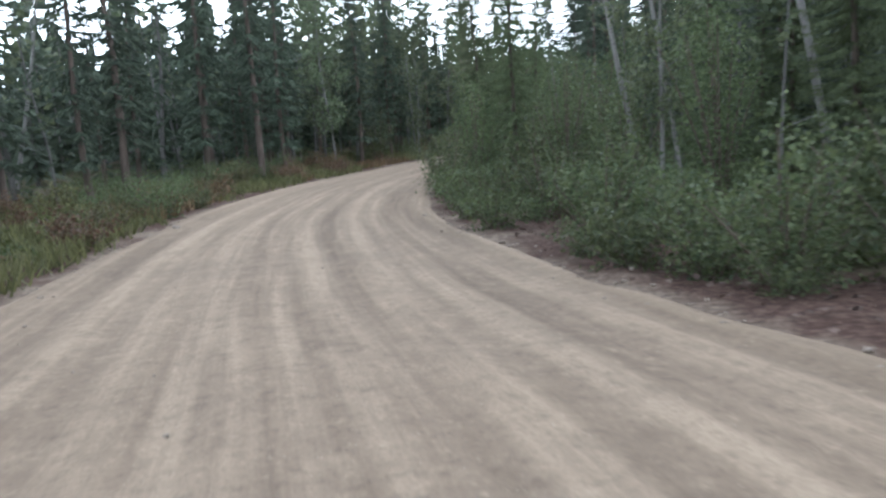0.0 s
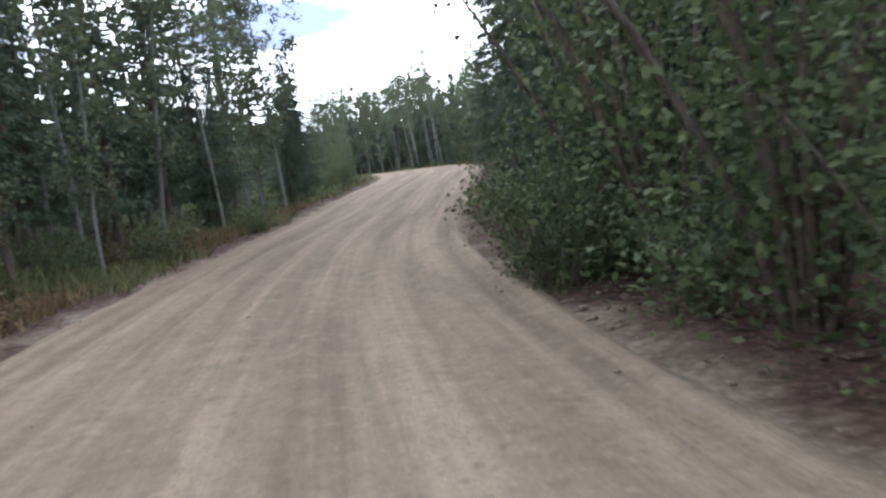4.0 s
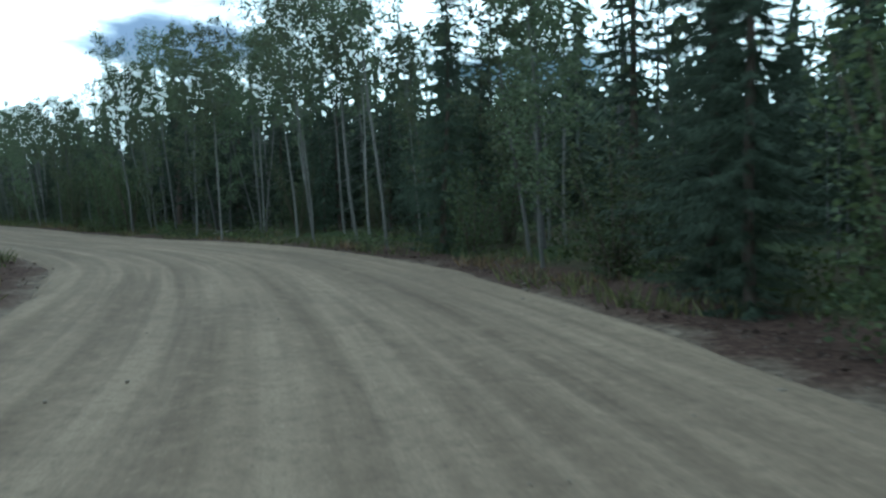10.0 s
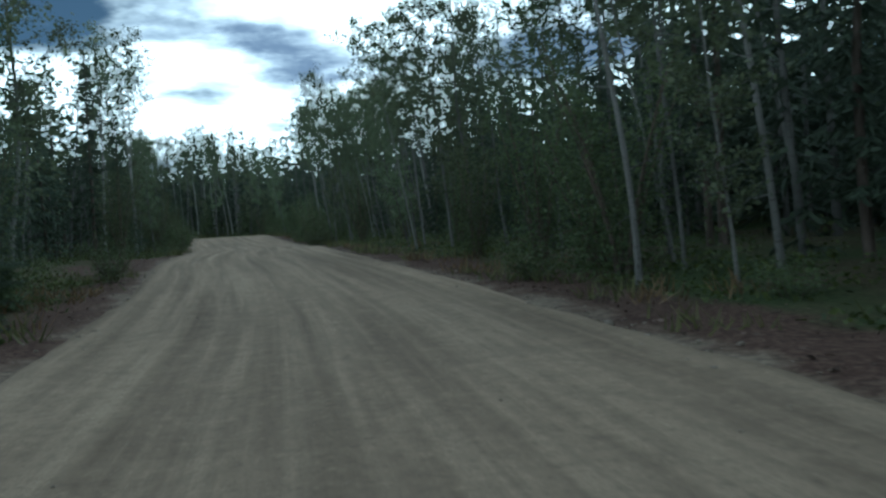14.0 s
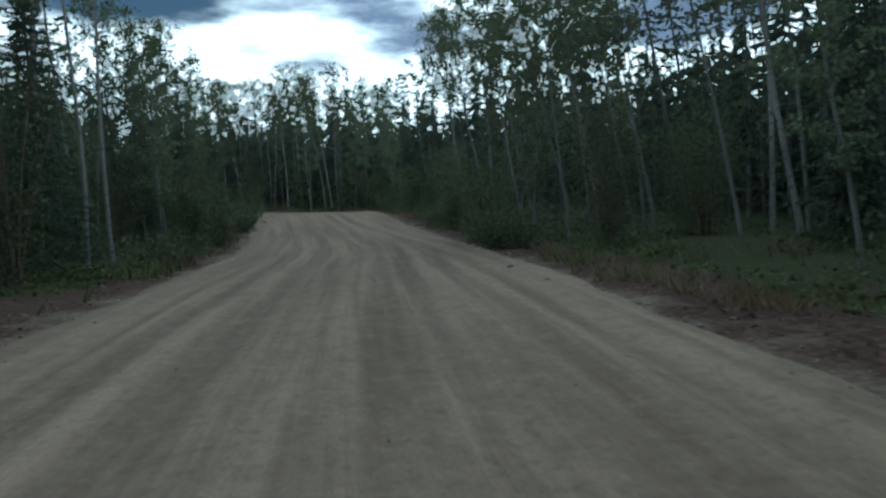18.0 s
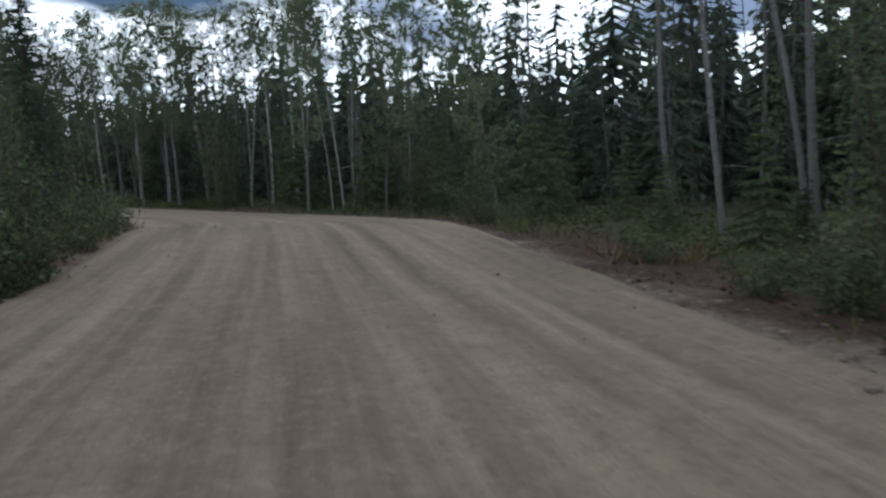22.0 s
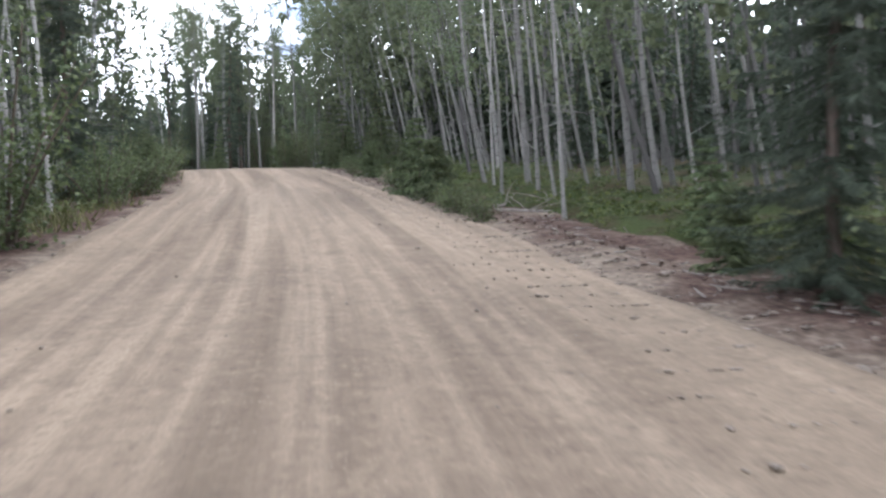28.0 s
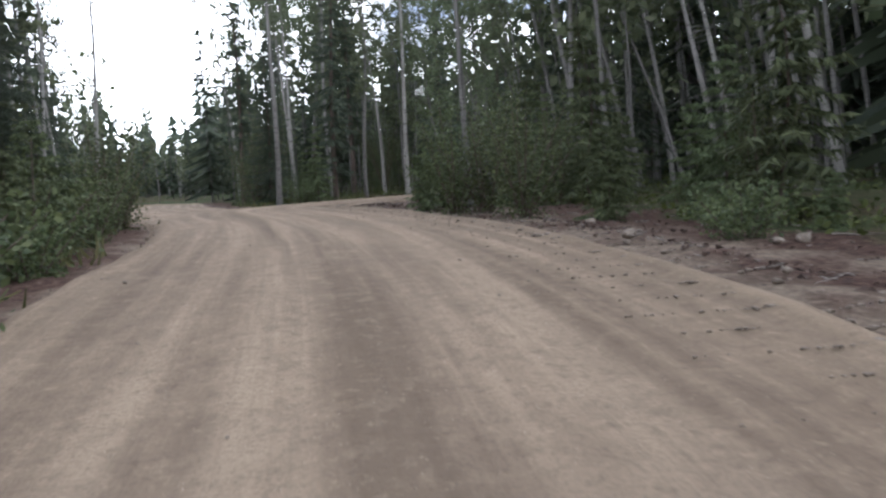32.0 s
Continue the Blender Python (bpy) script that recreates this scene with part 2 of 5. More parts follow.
def aspen_bark(name, tint, dull):
    k = Nodes(name)
    p = k.coords("Object")
    marks = k.noise(k.coords("Object", (3, 3, 14)), 1.0, 4, 0.7)
    knots = k.node("ShaderNodeTexVoronoi", Scale=2.2)
    k.link(k.coords("Object", (2.0, 2.0, 1.1)), knots.inputs["Vector"])
    tone = k.noise(p, 0.6, 3)
    c = k.ramp(tone, (0.3, (0.22, 0.211, 0.185)), (0.7, (0.43, 0.417, 0.385)))
    c = k.mix(k.span(marks, 0.54, 0.62, 0, 0.85), c, (0.08, 0.072, 0.064))
    c = k.mix(k.span(knots.outputs["Distance"], 0.10, 0.18, 0.95, 0), c, (0.05, 0.045, 0.04))
    info = k.node("ShaderNodeObjectInfo")
    c = k.mix(k.span(info.outputs["Random"], 0, 1, tint, dull), c, (0.088, 0.083, 0.078))
    return k.done(c, 0.85, marks, 0.4, 0.02, 0.2)


def plain(name, a, b, scale, rough=0.9, stretch=(1, 1, 1), bump=0.5):
    k = Nodes(name)
    n = k.noise(k.coords("Object", stretch), scale, 5, 0.65)
    return k.done(k.ramp(n, (0.3, a), (0.7, b)), rough, n, bump, 0.03, 0.2)


def moss_material():
    k = Nodes("moss_cushions")
    p = k.world_place()
    tuft, patch = k.noise(p, 26, 5, 0.75), k.noise(p, 1.3, 4)
    c = k.ramp(tuft, (0.32, (0.014, 0.020, 0.007)), (0.52, (0.045, 0.060, 0.018)), (0.72, (0.100, 0.110, 0.038)))
    c = k.mix(k.span(patch, 0.46, 0.62, 0, 0.75), c, k.ramp(tuft, (0.35, (0.028, 0.020, 0.013)), (0.7, (0.095, 0.072, 0.040))))
    return k.done(c, 1.0, tuft, 0.9, 0.05, 0.1)


GRAVEL, FLOOR = gravel_material(), ground_material()
PALE = aspen_bark("pale_aspen_bark", 0.12, 0.7)
MID = aspen_bark("dull_aspen_bark", 0.45, 0.85)
GREY = aspen_bark("grey_aspen_bark", 0.65, 1.0)
DARK_BARK = plain("spruce_bark", (0.045, 0.035, 0.028), (0.14, 0.11, 0.09), 6, stretch=(1, 1, 0.25))
STEM = plain("shrub_stem", (0.05, 0.04, 0.03), (0.16, 0.13, 0.1), 8)
DEADWOOD = plain("weathered_deadwood", (0.10, 0.085, 0.07), (0.29, 0.262, 0.23), 5, stretch=(1, 1, 0.2))
STONE = plain("field_stone", (0.12, 0.10, 0.08), (0.30, 0.255, 0.205), 9)
ASPEN_LEAF = leaf_material("aspen_leaves", (0.060, 0.082, 0.042), (0.160, 0.180, 0.098))
ALDER_LEAF = leaf_material("alder_leaves", (0.044, 0.063, 0.028), (0.126, 0.148, 0.064))
NEEDLE = leaf_material("spruce_needles", (0.033, 0.046, 0.031), (0.090, 0.113, 0.072), 0.2, 0.7)
YOUNG_NEEDLE = leaf_material("young_spruce_needles", (0.044, 0.060, 0.028), (0.116, 0.140, 0.062), 0.15, 0.7)
GRASS = leaf_material("verge_grass", (0.058, 0.064, 0.024), (0.155, 0.145, 0.065), 0.35)
RED_HERB = leaf_material("reddish_herbs", (0.070, 0.045, 0.027), (0.165, 0.105, 0.058), 0.3)
MOSS = leaf_material("low_green_cover", (0.033, 0.050, 0.013), (0.102, 0.122, 0.034), 0.25)
MOSS_CUSHION = moss_material()
LITTER = leaf_material("brown_litter", (0.046, 0.032, 0.026), (0.16, 0.12, 0.095), 0.1, 0.9)


# ---- meshes ----
def mesh(name, verts, faces, material):
    me = bpy.data.meshes.new(name)
    v = np.asarray(verts, np.float32).reshape(-1, 3)
    me.vertices.add(len(v))
    me.vertices.foreach_set("co", v.ravel())
    f = np.asarray(faces, np.int32)
    n, k = f.shape
    me.loops.add(n * k)
    me.loops.foreach_set("vertex_index", f.ravel())
    me.polygons.add(n)
    me.polygons.foreach_set("loop_start", np.arange(0, n * k, k, dtype=np.int32))
    me.update(calc_edges=True)
    if material:
        me.materials.append(material)
    return me


class Bag:
    """Quads gathered into one mesh."""

    def __init__(self):
        self.v, self.f, self.n = [], [], 0

    def add(self, verts, faces):
        verts = np.asarray(verts, float).reshape(-1, 3)
        self.v.append(verts)
        self.f.append(np.asarray(faces, int).reshape(-1, 4) + self.n)
        self.n += len(verts)

    def tube(self, pts, radii, sides=6):
        pts = np.asarray(pts, float)
        t = np.gradient(pts, axis=0)
        t /= np.linalg.norm(t, axis=1)[:, None] + 1e-9
        ref = np.where(np.abs(t[:, 2:3]) > 0.9, [[1.0, 0, 0]], [[0, 0, 1.0]])
        a = np.cross(t, ref)
        a /= np.linalg.norm(a, axis=1)[:, None] + 1e-9
        b = np.cross(t, a)
        ang = np.arange(sides) * 2 * np.pi / sides
        ring = np.cos(ang)[None, :, None] * a[:, None] + np.sin(ang)[None, :, None] * b[:, None]
        v = pts[:, None] + ring * np.asarray(radii, float)[:, None, None]
        i, j = np.meshgrid(np.arange(len(pts) - 1), np.arange(sides), indexing="ij")
        jn = (j + 1) % sides
        self.add(v, np.stack([i * sides + j, i * sides + jn, (i + 1) * sides + jn, (i + 1) * sides + j], -1))

    def leaves(self, at, size, rng, flat=0.0):
        """A small folded blade at each place, turned at random; flat: how level it lies."""
        at = np.asarray(at, float).reshape(-1, 3)
        n = len(at)
        d = rng.normal(size=(n, 3))
        d[:, 2] *= 1 - flat
        d /= np.linalg.norm(d, axis=1)[:, None]
        e = rng.normal(size=(n, 3))
        e[:, 2] *= 1 - flat
        e -= (e * d).sum(1)[:, None] * d
        e /= np.linalg.norm(e, axis=1)[:, None]
        s = size * rng.uniform(0.6, 1.4, n)[:, None]
        up = np.cross(d, e) * s * 0.18
        v = np.stack([at - d * s, at + e * s * 0.62 + up, at + d * s, at - e * s * 0.62 + up], 1)
        self.add(v, np.arange(4 * n).reshape(n, 4))

    def blades(self, root, tip, width, rng):
        """Narrow upright or drooping blades from root to tip."""
        root, tip = np.asarray(root, float), np.asarray(tip, float)
        n = len(root)
        side = np.cross(tip - root, rng.normal(size=(n, 3)))
        side /= np.linalg.norm(side, axis=1)[:, None] + 1e-9
        w = np.asarray(width, float).reshape(-1, 1) * np.ones((n, 1))
        v = np.stack([root - side * w * 0.5, root + side * w * 0.5, tip + side * w * 0.12, tip - side * w * 0.12], 1)
        self.add(v, np.arange(4 * n).reshape(n, 4))

    def stamp(self, other, place, scale, turn, tilt=(0.0, 0.0)):
        """A copy of all of another bag, turned about the upright, tilted in x and y by metres for each metre of height, and set at a place."""
        v, f = np.concatenate(other.v), np.concatenate(other.f)
        c, d = math.cos(turn), math.sin(turn)
        v = v @ np.array([[c, d, 0], [-d, c, 0], [0, 0, 1]]) * scale
        v[:, 0] += v[:, 2] * tilt[0]
        v[:, 1] += v[:, 2] * tilt[1]
        self.add(v + place, f)

    def mesh(self, name, material):
        return mesh(name, np.concatenate(self.v), np.concatenate(self.f), material)


# ---- the road's line, every ten metres ----
ROAD_X = [3.58, 2.68, 1.78, 0.88, -0.02, -2.22, -3.85, -3.73, -1.49, 1.82, 6.28, 10.99, 15.85, 20.03, 23.34, 25.42, 25.38, 24.34, 23.19, 21.53, 19.54, 18.06, 16.69, 14.73, 12.38, 9.78, 6.58, 1.51, -5.73, -13.82, -22.0, -30.50, -39.10, -48.05, -57.38, -67.03, -69.2, -72.2, -71.2, -66.8, -61.1]
ROAD_Y = [-39.84, -29.88, -19.92, -9.96, -0.0, 9.76, 19.66, 29.75, 39.56, 49.08, 58.06, 66.89, 75.64, 84.75, 94.22, 104.11, 114.21, 124.17, 134.11, 143.98, 153.78, 163.67, 173.58, 183.4, 193.12, 202.79, 212.28, 220.85, 227.65, 233.5, 239.25, 244.50, 249.62, 254.08, 257.85, 260.69, 263.9, 272.2, 281.9, 291.0, 299.2]
ROAD_Z = [0.0, 0.0, 0.0, 0.0, 0.0, -0.4, -0.63, -0.7, -0.77, -0.74, -0.57, -0.16, 0.17, 0.37, 0.49, 0.54, 0.52, 0.44, 0.47, 0.64, 0.79, 0.78, 0.63, 0.59, 0.81, 1.19, 1.06, 1.02, 1.2, 1.51, 1.92, 2.4, 2.8, 3.42, 3.5, 3.52, 3.5, 3.45, 3.4, 3.4, 3.4]
ROAD_HALF = [3.62, 3.62, 3.62, 3.62, 3.62, 3.39, 3.2, 3.06, 2.99, 2.94, 2.86, 2.89, 3.02, 3.31, 3.64, 3.84, 3.92, 3.76, 3.65, 3.57, 3.56, 3.63, 3.65, 3.76, 3.91, 4.13, 4.33, 4.41, 4.26, 3.88, 3.38, 3.12, 2.99, 2.96, 3.05, 3.2, 3.3, 3.3, 3.3, 3.3, 3.3]


def spline(values, step):
    """Values along a smooth curve through the given ones, which stand at even steps."""
    p = np.asarray(values, float)
    p = np.concatenate([[2 * p[0] - p[1]], p, [2 * p[-1] - p[-2]]])
    u = np.arange(0, len(values) - 1, step)
    i = u.astype(int)
    f = u - i
    a, b, c, d = p[i], p[i + 1], p[i + 2], p[i + 3]
    return 0.5 * (2 * b + (c - a) * f + (2 * a - 5 * b + 4 * c - d) * f**2 + (3 * b - a - 3 * c + d) * f**3)


class Line:
    def __init__(self, xs, ys, zs, half, step=0.05):
        self.p = np.stack([spline(xs, step), spline(ys, step)], -1)
        self.z, self.half = spline(zs, step), spline(half, step)
        t = np.gradient(self.p, axis=0)
        self.run = np.concatenate([[0], np.cumsum(np.linalg.norm(np.diff(self.p, axis=0), axis=1))])
        t /= np.linalg.norm(t, axis=1)[:, None]
        self.right = np.stack([t[:, 1], -t[:, 0]], -1)


MAIN = Line(ROAD_X, ROAD_Y, ROAD_Z, ROAD_HALF)
BACK = 40.0  # metres of road behind the first camera place
SPUR = Line([-65.2, -75.1, -85.2, -96.4, -105.0], [259.2, 260.6, 263.0, 266.4, 266.0], [3.47, 3.42, 3.4, 3.4, 3.4], [2.6, 2.6, 2.5, 2.3, 2.1])
ALL_P = np.concatenate([MAIN.p[::2], SPUR.p[::2]])
ALL_Z = np.concatenate([MAIN.z[::2], SPUR.z[::2]])
ALL_H = np.concatenate([MAIN.half[::2], SPUR.half[::2]])


def off_road(xy):
    """For places: metres past the nearest road edge (negative on the road), and the height of the road thereabouts."""
    xy = np.asarray(xy, float).reshape(-1, 2)
    u, z = np.empty(len(xy)), np.empty(len(xy))
    for a in range(0, len(xy), 8000):
        d = np.hypot(xy[a : a + 8000, None, 0] - ALL_P[None, :, 0], xy[a : a + 8000, None, 1] - ALL_P[None, :, 1])
        u[a : a + 8000] = (d - ALL_H).min(1)
        w = 1 / (d * d + 4) ** 2
        z[a : a + 8000] = (w * ALL_Z).sum(1) / w.sum(1)
    return u, z


def bumps(x, y, scale, seed):
    """Smooth random relief from a few sines."""
    r = np.random.RandomState(seed)
    out = 0
    for _ in range(7):
        a, f, p = r.uniform(0, 6.28), scale * r.uniform(0.6, 1.8), r.uniform(0, 6.28)
        out = out + np.sin((x * np.cos(a) + y * np.sin(a)) * f + p)
    return out / 7


def ground_height(xy):
    xy = np.asarray(xy, float).reshape(-1, 2)
    u, z = off_road(xy)
    prof = np.interp(u, [-1.2, -0.4, 0.2, 0.7, 1.6, 3.0, 7.0, 25.0], [-0.2, -0.12, -0.04, 0.02, -0.12, -0.04, 0.15, 0.5])
    wild = np.clip((u - 0.4) / 3, 0, 1)
    h = z + prof + wild * (0.22 * bumps(xy[:, 0], xy[:, 1], 0.9, 5) + 0.12 * bumps(xy[:, 0], xy[:, 1], 2.6, 6))
    return h, u


def bare_strip(xy):
    """1 on the strip of bare litter and gravel along the outer edge of the road, falling to 0 around it."""
    xy = np.asarray(xy, float).reshape(-1, 2)
    s = np.arange(-12, 326, 1.5)
    i = np.searchsorted(MAIN.run, BACK + s)
    j = np.searchsorted(MAIN.run, BACK + np.arange(159, 172, 1.5))
    clearing = MAIN.p[j] - (MAIN.half[j] + 2.4)[:, None] * MAIN.right[j]  # a worn pull-off on the inner side
    p = MAIN.p[i] + (MAIN.half[i] + np.where((s > 240) & (s < 264), 0.6, np.where((s < 116) | (s > 238), 1.3, 0.5)))[:, None] * MAIN.right[i]
    p = np.concatenate([p, clearing])
    out = np.empty(len(xy))
    for a in range(0, len(xy), 20000):
        d = np.hypot(xy[a : a + 20000, None, 0] - p[:, 0], xy[a : a + 20000, None, 1] - p[:, 1]).min(1)
        out[a : a + 20000] = np.clip((2.4 - d) / 1.2, 0, 1)
    return out


def ground():
    core_x, core_y = np.arange(-135, 75, 1.15), np.arange(-45, 305, 1.15)
    grow = np.cumsum(1.5 * 1.22 ** np.arange(34))
    gx = np.concatenate([core_x[0] - grow[::-1], core_x, core_x[-1] + grow])
    gy = np.concatenate([core_y[0] - grow[::-1], core_y, core_y[-1] + grow])
    X, Y = np.meshgrid(gx, gy, indexing="ij")
    h, u = ground_height(np.stack([X.ravel(), Y.ravel()], -1))
    nx, ny = len(gx), len(gy)
    i, j = np.meshgrid(np.arange(nx - 1), np.arange(ny - 1), indexing="ij")
    f = np.stack([i * ny + j, (i + 1) * ny + j, (i + 1) * ny + j + 1, i * ny + j + 1], -1).reshape(-1, 4)
    me = mesh("ground", np.stack([X.ravel(), Y.ravel(), h], -1), f, FLOOR)
    me.polygons.foreach_set("use_smooth", np.ones(len(f), bool))
    at = me.attributes.new("verge", "FLOAT", "POINT")
    strip = bare_strip(np.stack([X.ravel(), Y.ravel()], -1))
    u = u - strip * np.clip(u - 0.95, 0, 2.2)
    u = np.where((strip > 0.3) & (Y.ravel() > 228), np.interp(-X.ravel(), [8, 33], [0.6, 0.3]) * u, u)  # more gravel than litter towards the road's end
    at.data.foreach_set("value", u.astype(np.float32))
    return tagged(new("ground", me), "mossy forest floor with brown litter beside the road", "ground", kind="structure")


def road(name, line, label, seed):
    """A worn gravel surface with a crown, wheel ruts that wander and a loose ridge along its edges."""
    n, across = len(line.p), 71
    s = line.run
    l = np.linspace(-1.08, 1.08, across)
    ragged = [0.16 * bumps(s, 0 * s, 0.8, seed + 7 + k) + 0.10 * bumps(s, 0 * s, 2.9, seed + 9 + k) for k in (0, 1)]
    wide = np.where(l[None] < 0, (line.half + ragged[0])[:, None], (line.half + ragged[1])[:, None])
    lat = l[None] * wide
    x = line.p[:, :1] + lat * line.right[:, :1]
    y = line.p[:, 1:] + lat * line.right[:, 1:]
    wander = 0.35 * bumps(s, 0 * s, 0.07, seed)[:, None]
    q = lat - wander
    rut = 0
    for c, w, d in ((-2.9, 0.2, 0.7), (-2.25, 0.26, 1), (-1.35, 0.2, 0.9), (-0.62, 0.18, 0.7), (0.2, 0.2, 0.8), (0.95, 0.24, 1), (1.75, 0.2, 0.8), (2.5, 0.24, 1), (3.15, 0.2, 0.7)):
        own = 0.22 * bumps(s, 0 * s + c, 0.16, seed + 13)[:, None]
        deep = d * np.clip(0.45 + 1.3 * bumps(s, 0 * s + 7 * c, 0.17, seed + 3)[:, None], 0, 1.4)
        rut = rut - deep * np.exp(-(((q - c - own) / w) ** 2)) + 0.75 * deep * np.exp(-(((q - c - own - 0.38) / 0.19) ** 2))
    z = line.z[:, None] + 0.05 * (1 - l[None] ** 2) + 0.026 * rut
    berm = np.exp(-(((np.abs(l[None]) - 0.93) / 0.05) ** 2)) * (0.6 + 0.8 * bumps(s, 0 * s, 0.5, seed + 4)[:, None])
    z = z + 0.04 * berm - 0.22 * np.clip(np.abs(l[None]) - 1.0, 0, 1) / 0.08
    z = z + 0.012 * bumps(x, y, 3.0, seed + 5) + 0.007 * bumps(x, y, 9.0, seed + 6)
    loose = np.clip(rut + 0.7 * berm, -1.2, 1.2)
    i, j = np.meshgrid(np.arange(n - 1), np.arange(across - 1), indexing="ij")
    f = np.stack([i * across + j, i * across + j + 1, (i + 1) * across + j + 1, (i + 1) * across + j], -1).reshape(-1, 4)
    me = mesh(name, np.stack([x, y, z], -1), f, GRAVEL)
    me.polygons.foreach_set("use_smooth", np.ones(len(f), bool))
    me.attributes.new("loose", "FLOAT", "POINT").data.foreach_set("value", loose.ravel().astype(np.float32))
    uv = me.uv_layers.new(name="UVMap")
    co = np.stack([q.ravel(), np.repeat(s, across)], -1)[f.ravel()]
    uv.data.foreach_set("uv", co.astype(np.float32).ravel())
    return tagged(new(name, me), label, "road", kind="structure")


# ---- plants: a few grown forms of each kind ----
def trunk_line(h, bend, rng, n=10):
    k = np.linspace(0, 1, n)
    a = rng.uniform(0, 6.28)
    sway = bend * (k**1.5) + rng.uniform(0.04, 0.13) * np.sin(k * rng.uniform(5, 9) + a)
    return np.stack([sway * np.cos(a), sway * np.sin(a) + 0.04 * np.sin(k * 9), k * h - 0.25 * (1 - k)], -1)


def at_height(line, k):
    return np.array([np.interp(k, np.linspace(0, 1, len(line)), line[:, c]) for c in range(3)])


def aspen_bags(seed, h, r, bare, n_leaf, spread=1.0, limbs=26, sprays=6, size=0.07):
    """A slim trunk with rising limbs, a crown of leaf sprays at the twigs' ends, and dead branches low on the trunk."""
    rng = np.random.RandomState(seed)
    wood, leaf = Bag(), Bag()
    line = trunk_line(h, rng.uniform(0.1, 0.9), rng, 14 if sprays > 3 else 6)
    k = np.linspace(0, 1, len(line))
    wood.tube(line, r * (1 - 0.86 * k) * np.where(k < 0.05, 1.25, 1) * rng.uniform(0.94, 1.06, len(k)), 8 if sprays > 3 else 5)
    m = n_leaf // (limbs * sprays)
    for b in range(limbs):
        k0 = bare + (0.975 - bare) * (b / limbs) ** 0.9
        root = at_height(line, k0)
        a = b * 2.4 + rng.uniform(-0.5, 0.5)
        ln = spread * (0.45 + 1.2 * np.sin(np.clip((k0 - bare) / (1 - bare), 0, 1) * 2.6 + 0.4)) * rng.uniform(0.6, 1.25)
        way = np.array([np.cos(a), np.sin(a), rng.uniform(0.2, 0.9)])
        u = np.linspace(0, 1, 4)[:, None]
        if sprays > 3:
            wood.tube(root + u * ln * way + u**2 * np.array([[0, 0, 0.12 * ln]]), np.array([0.26, 0.18, 0.1, 0.03]) * r * (1.1 - k0), 4)
        for _ in range(sprays):
            q = rng.uniform(0.25, 1.0)
            at = root + q * ln * way + [0, 0, q * q * 0.12 * ln]
            tip = at + rng.normal(size=3) * [0.26, 0.26, 0.18] * spread
            if sprays > 3:
                wood.tube([at, tip], [0.009, 0.003], 3)
            along = rng.uniform(0.2, 1.15, (m, 1))
            leaf.leaves(at + along * (tip - at) + rng.normal(size=(m, 3)) * 0.13 * spread, size, rng)
    dead = []
    for b in range(5):
        root = at_height(line, rng.uniform(0.12, bare))
        a, ln = rng.uniform(0, 6.28), rng.uniform(0.35, 1.2)
        u = np.linspace(0, 1, 4)[:, None]
        branch = Bag()
        branch.tube(root + u * ln * np.array([[np.cos(a), np.sin(a), rng.uniform(-0.35, 0.4)]]) + u**2 * rng.normal(size=3) * 0.15, [0.015, 0.012, 0.008, 0.003], 4)
        dead.append(branch)
    return wood, leaf, dead


def make_aspen(seed, h, r, bare, n_leaf, spread=1.0):
    bark = PALE if bare > 0.58 else MID if bare > 0.52 else GREY
    wood, leaf, dead = aspen_bags(seed, h, r, bare, n_leaf * 3, spread)
    return wood.mesh("aspen_trunk", bark), leaf.mesh("aspen_crown", ASPEN_LEAF), [q.mesh("dead_branch", bark) for q in dead]


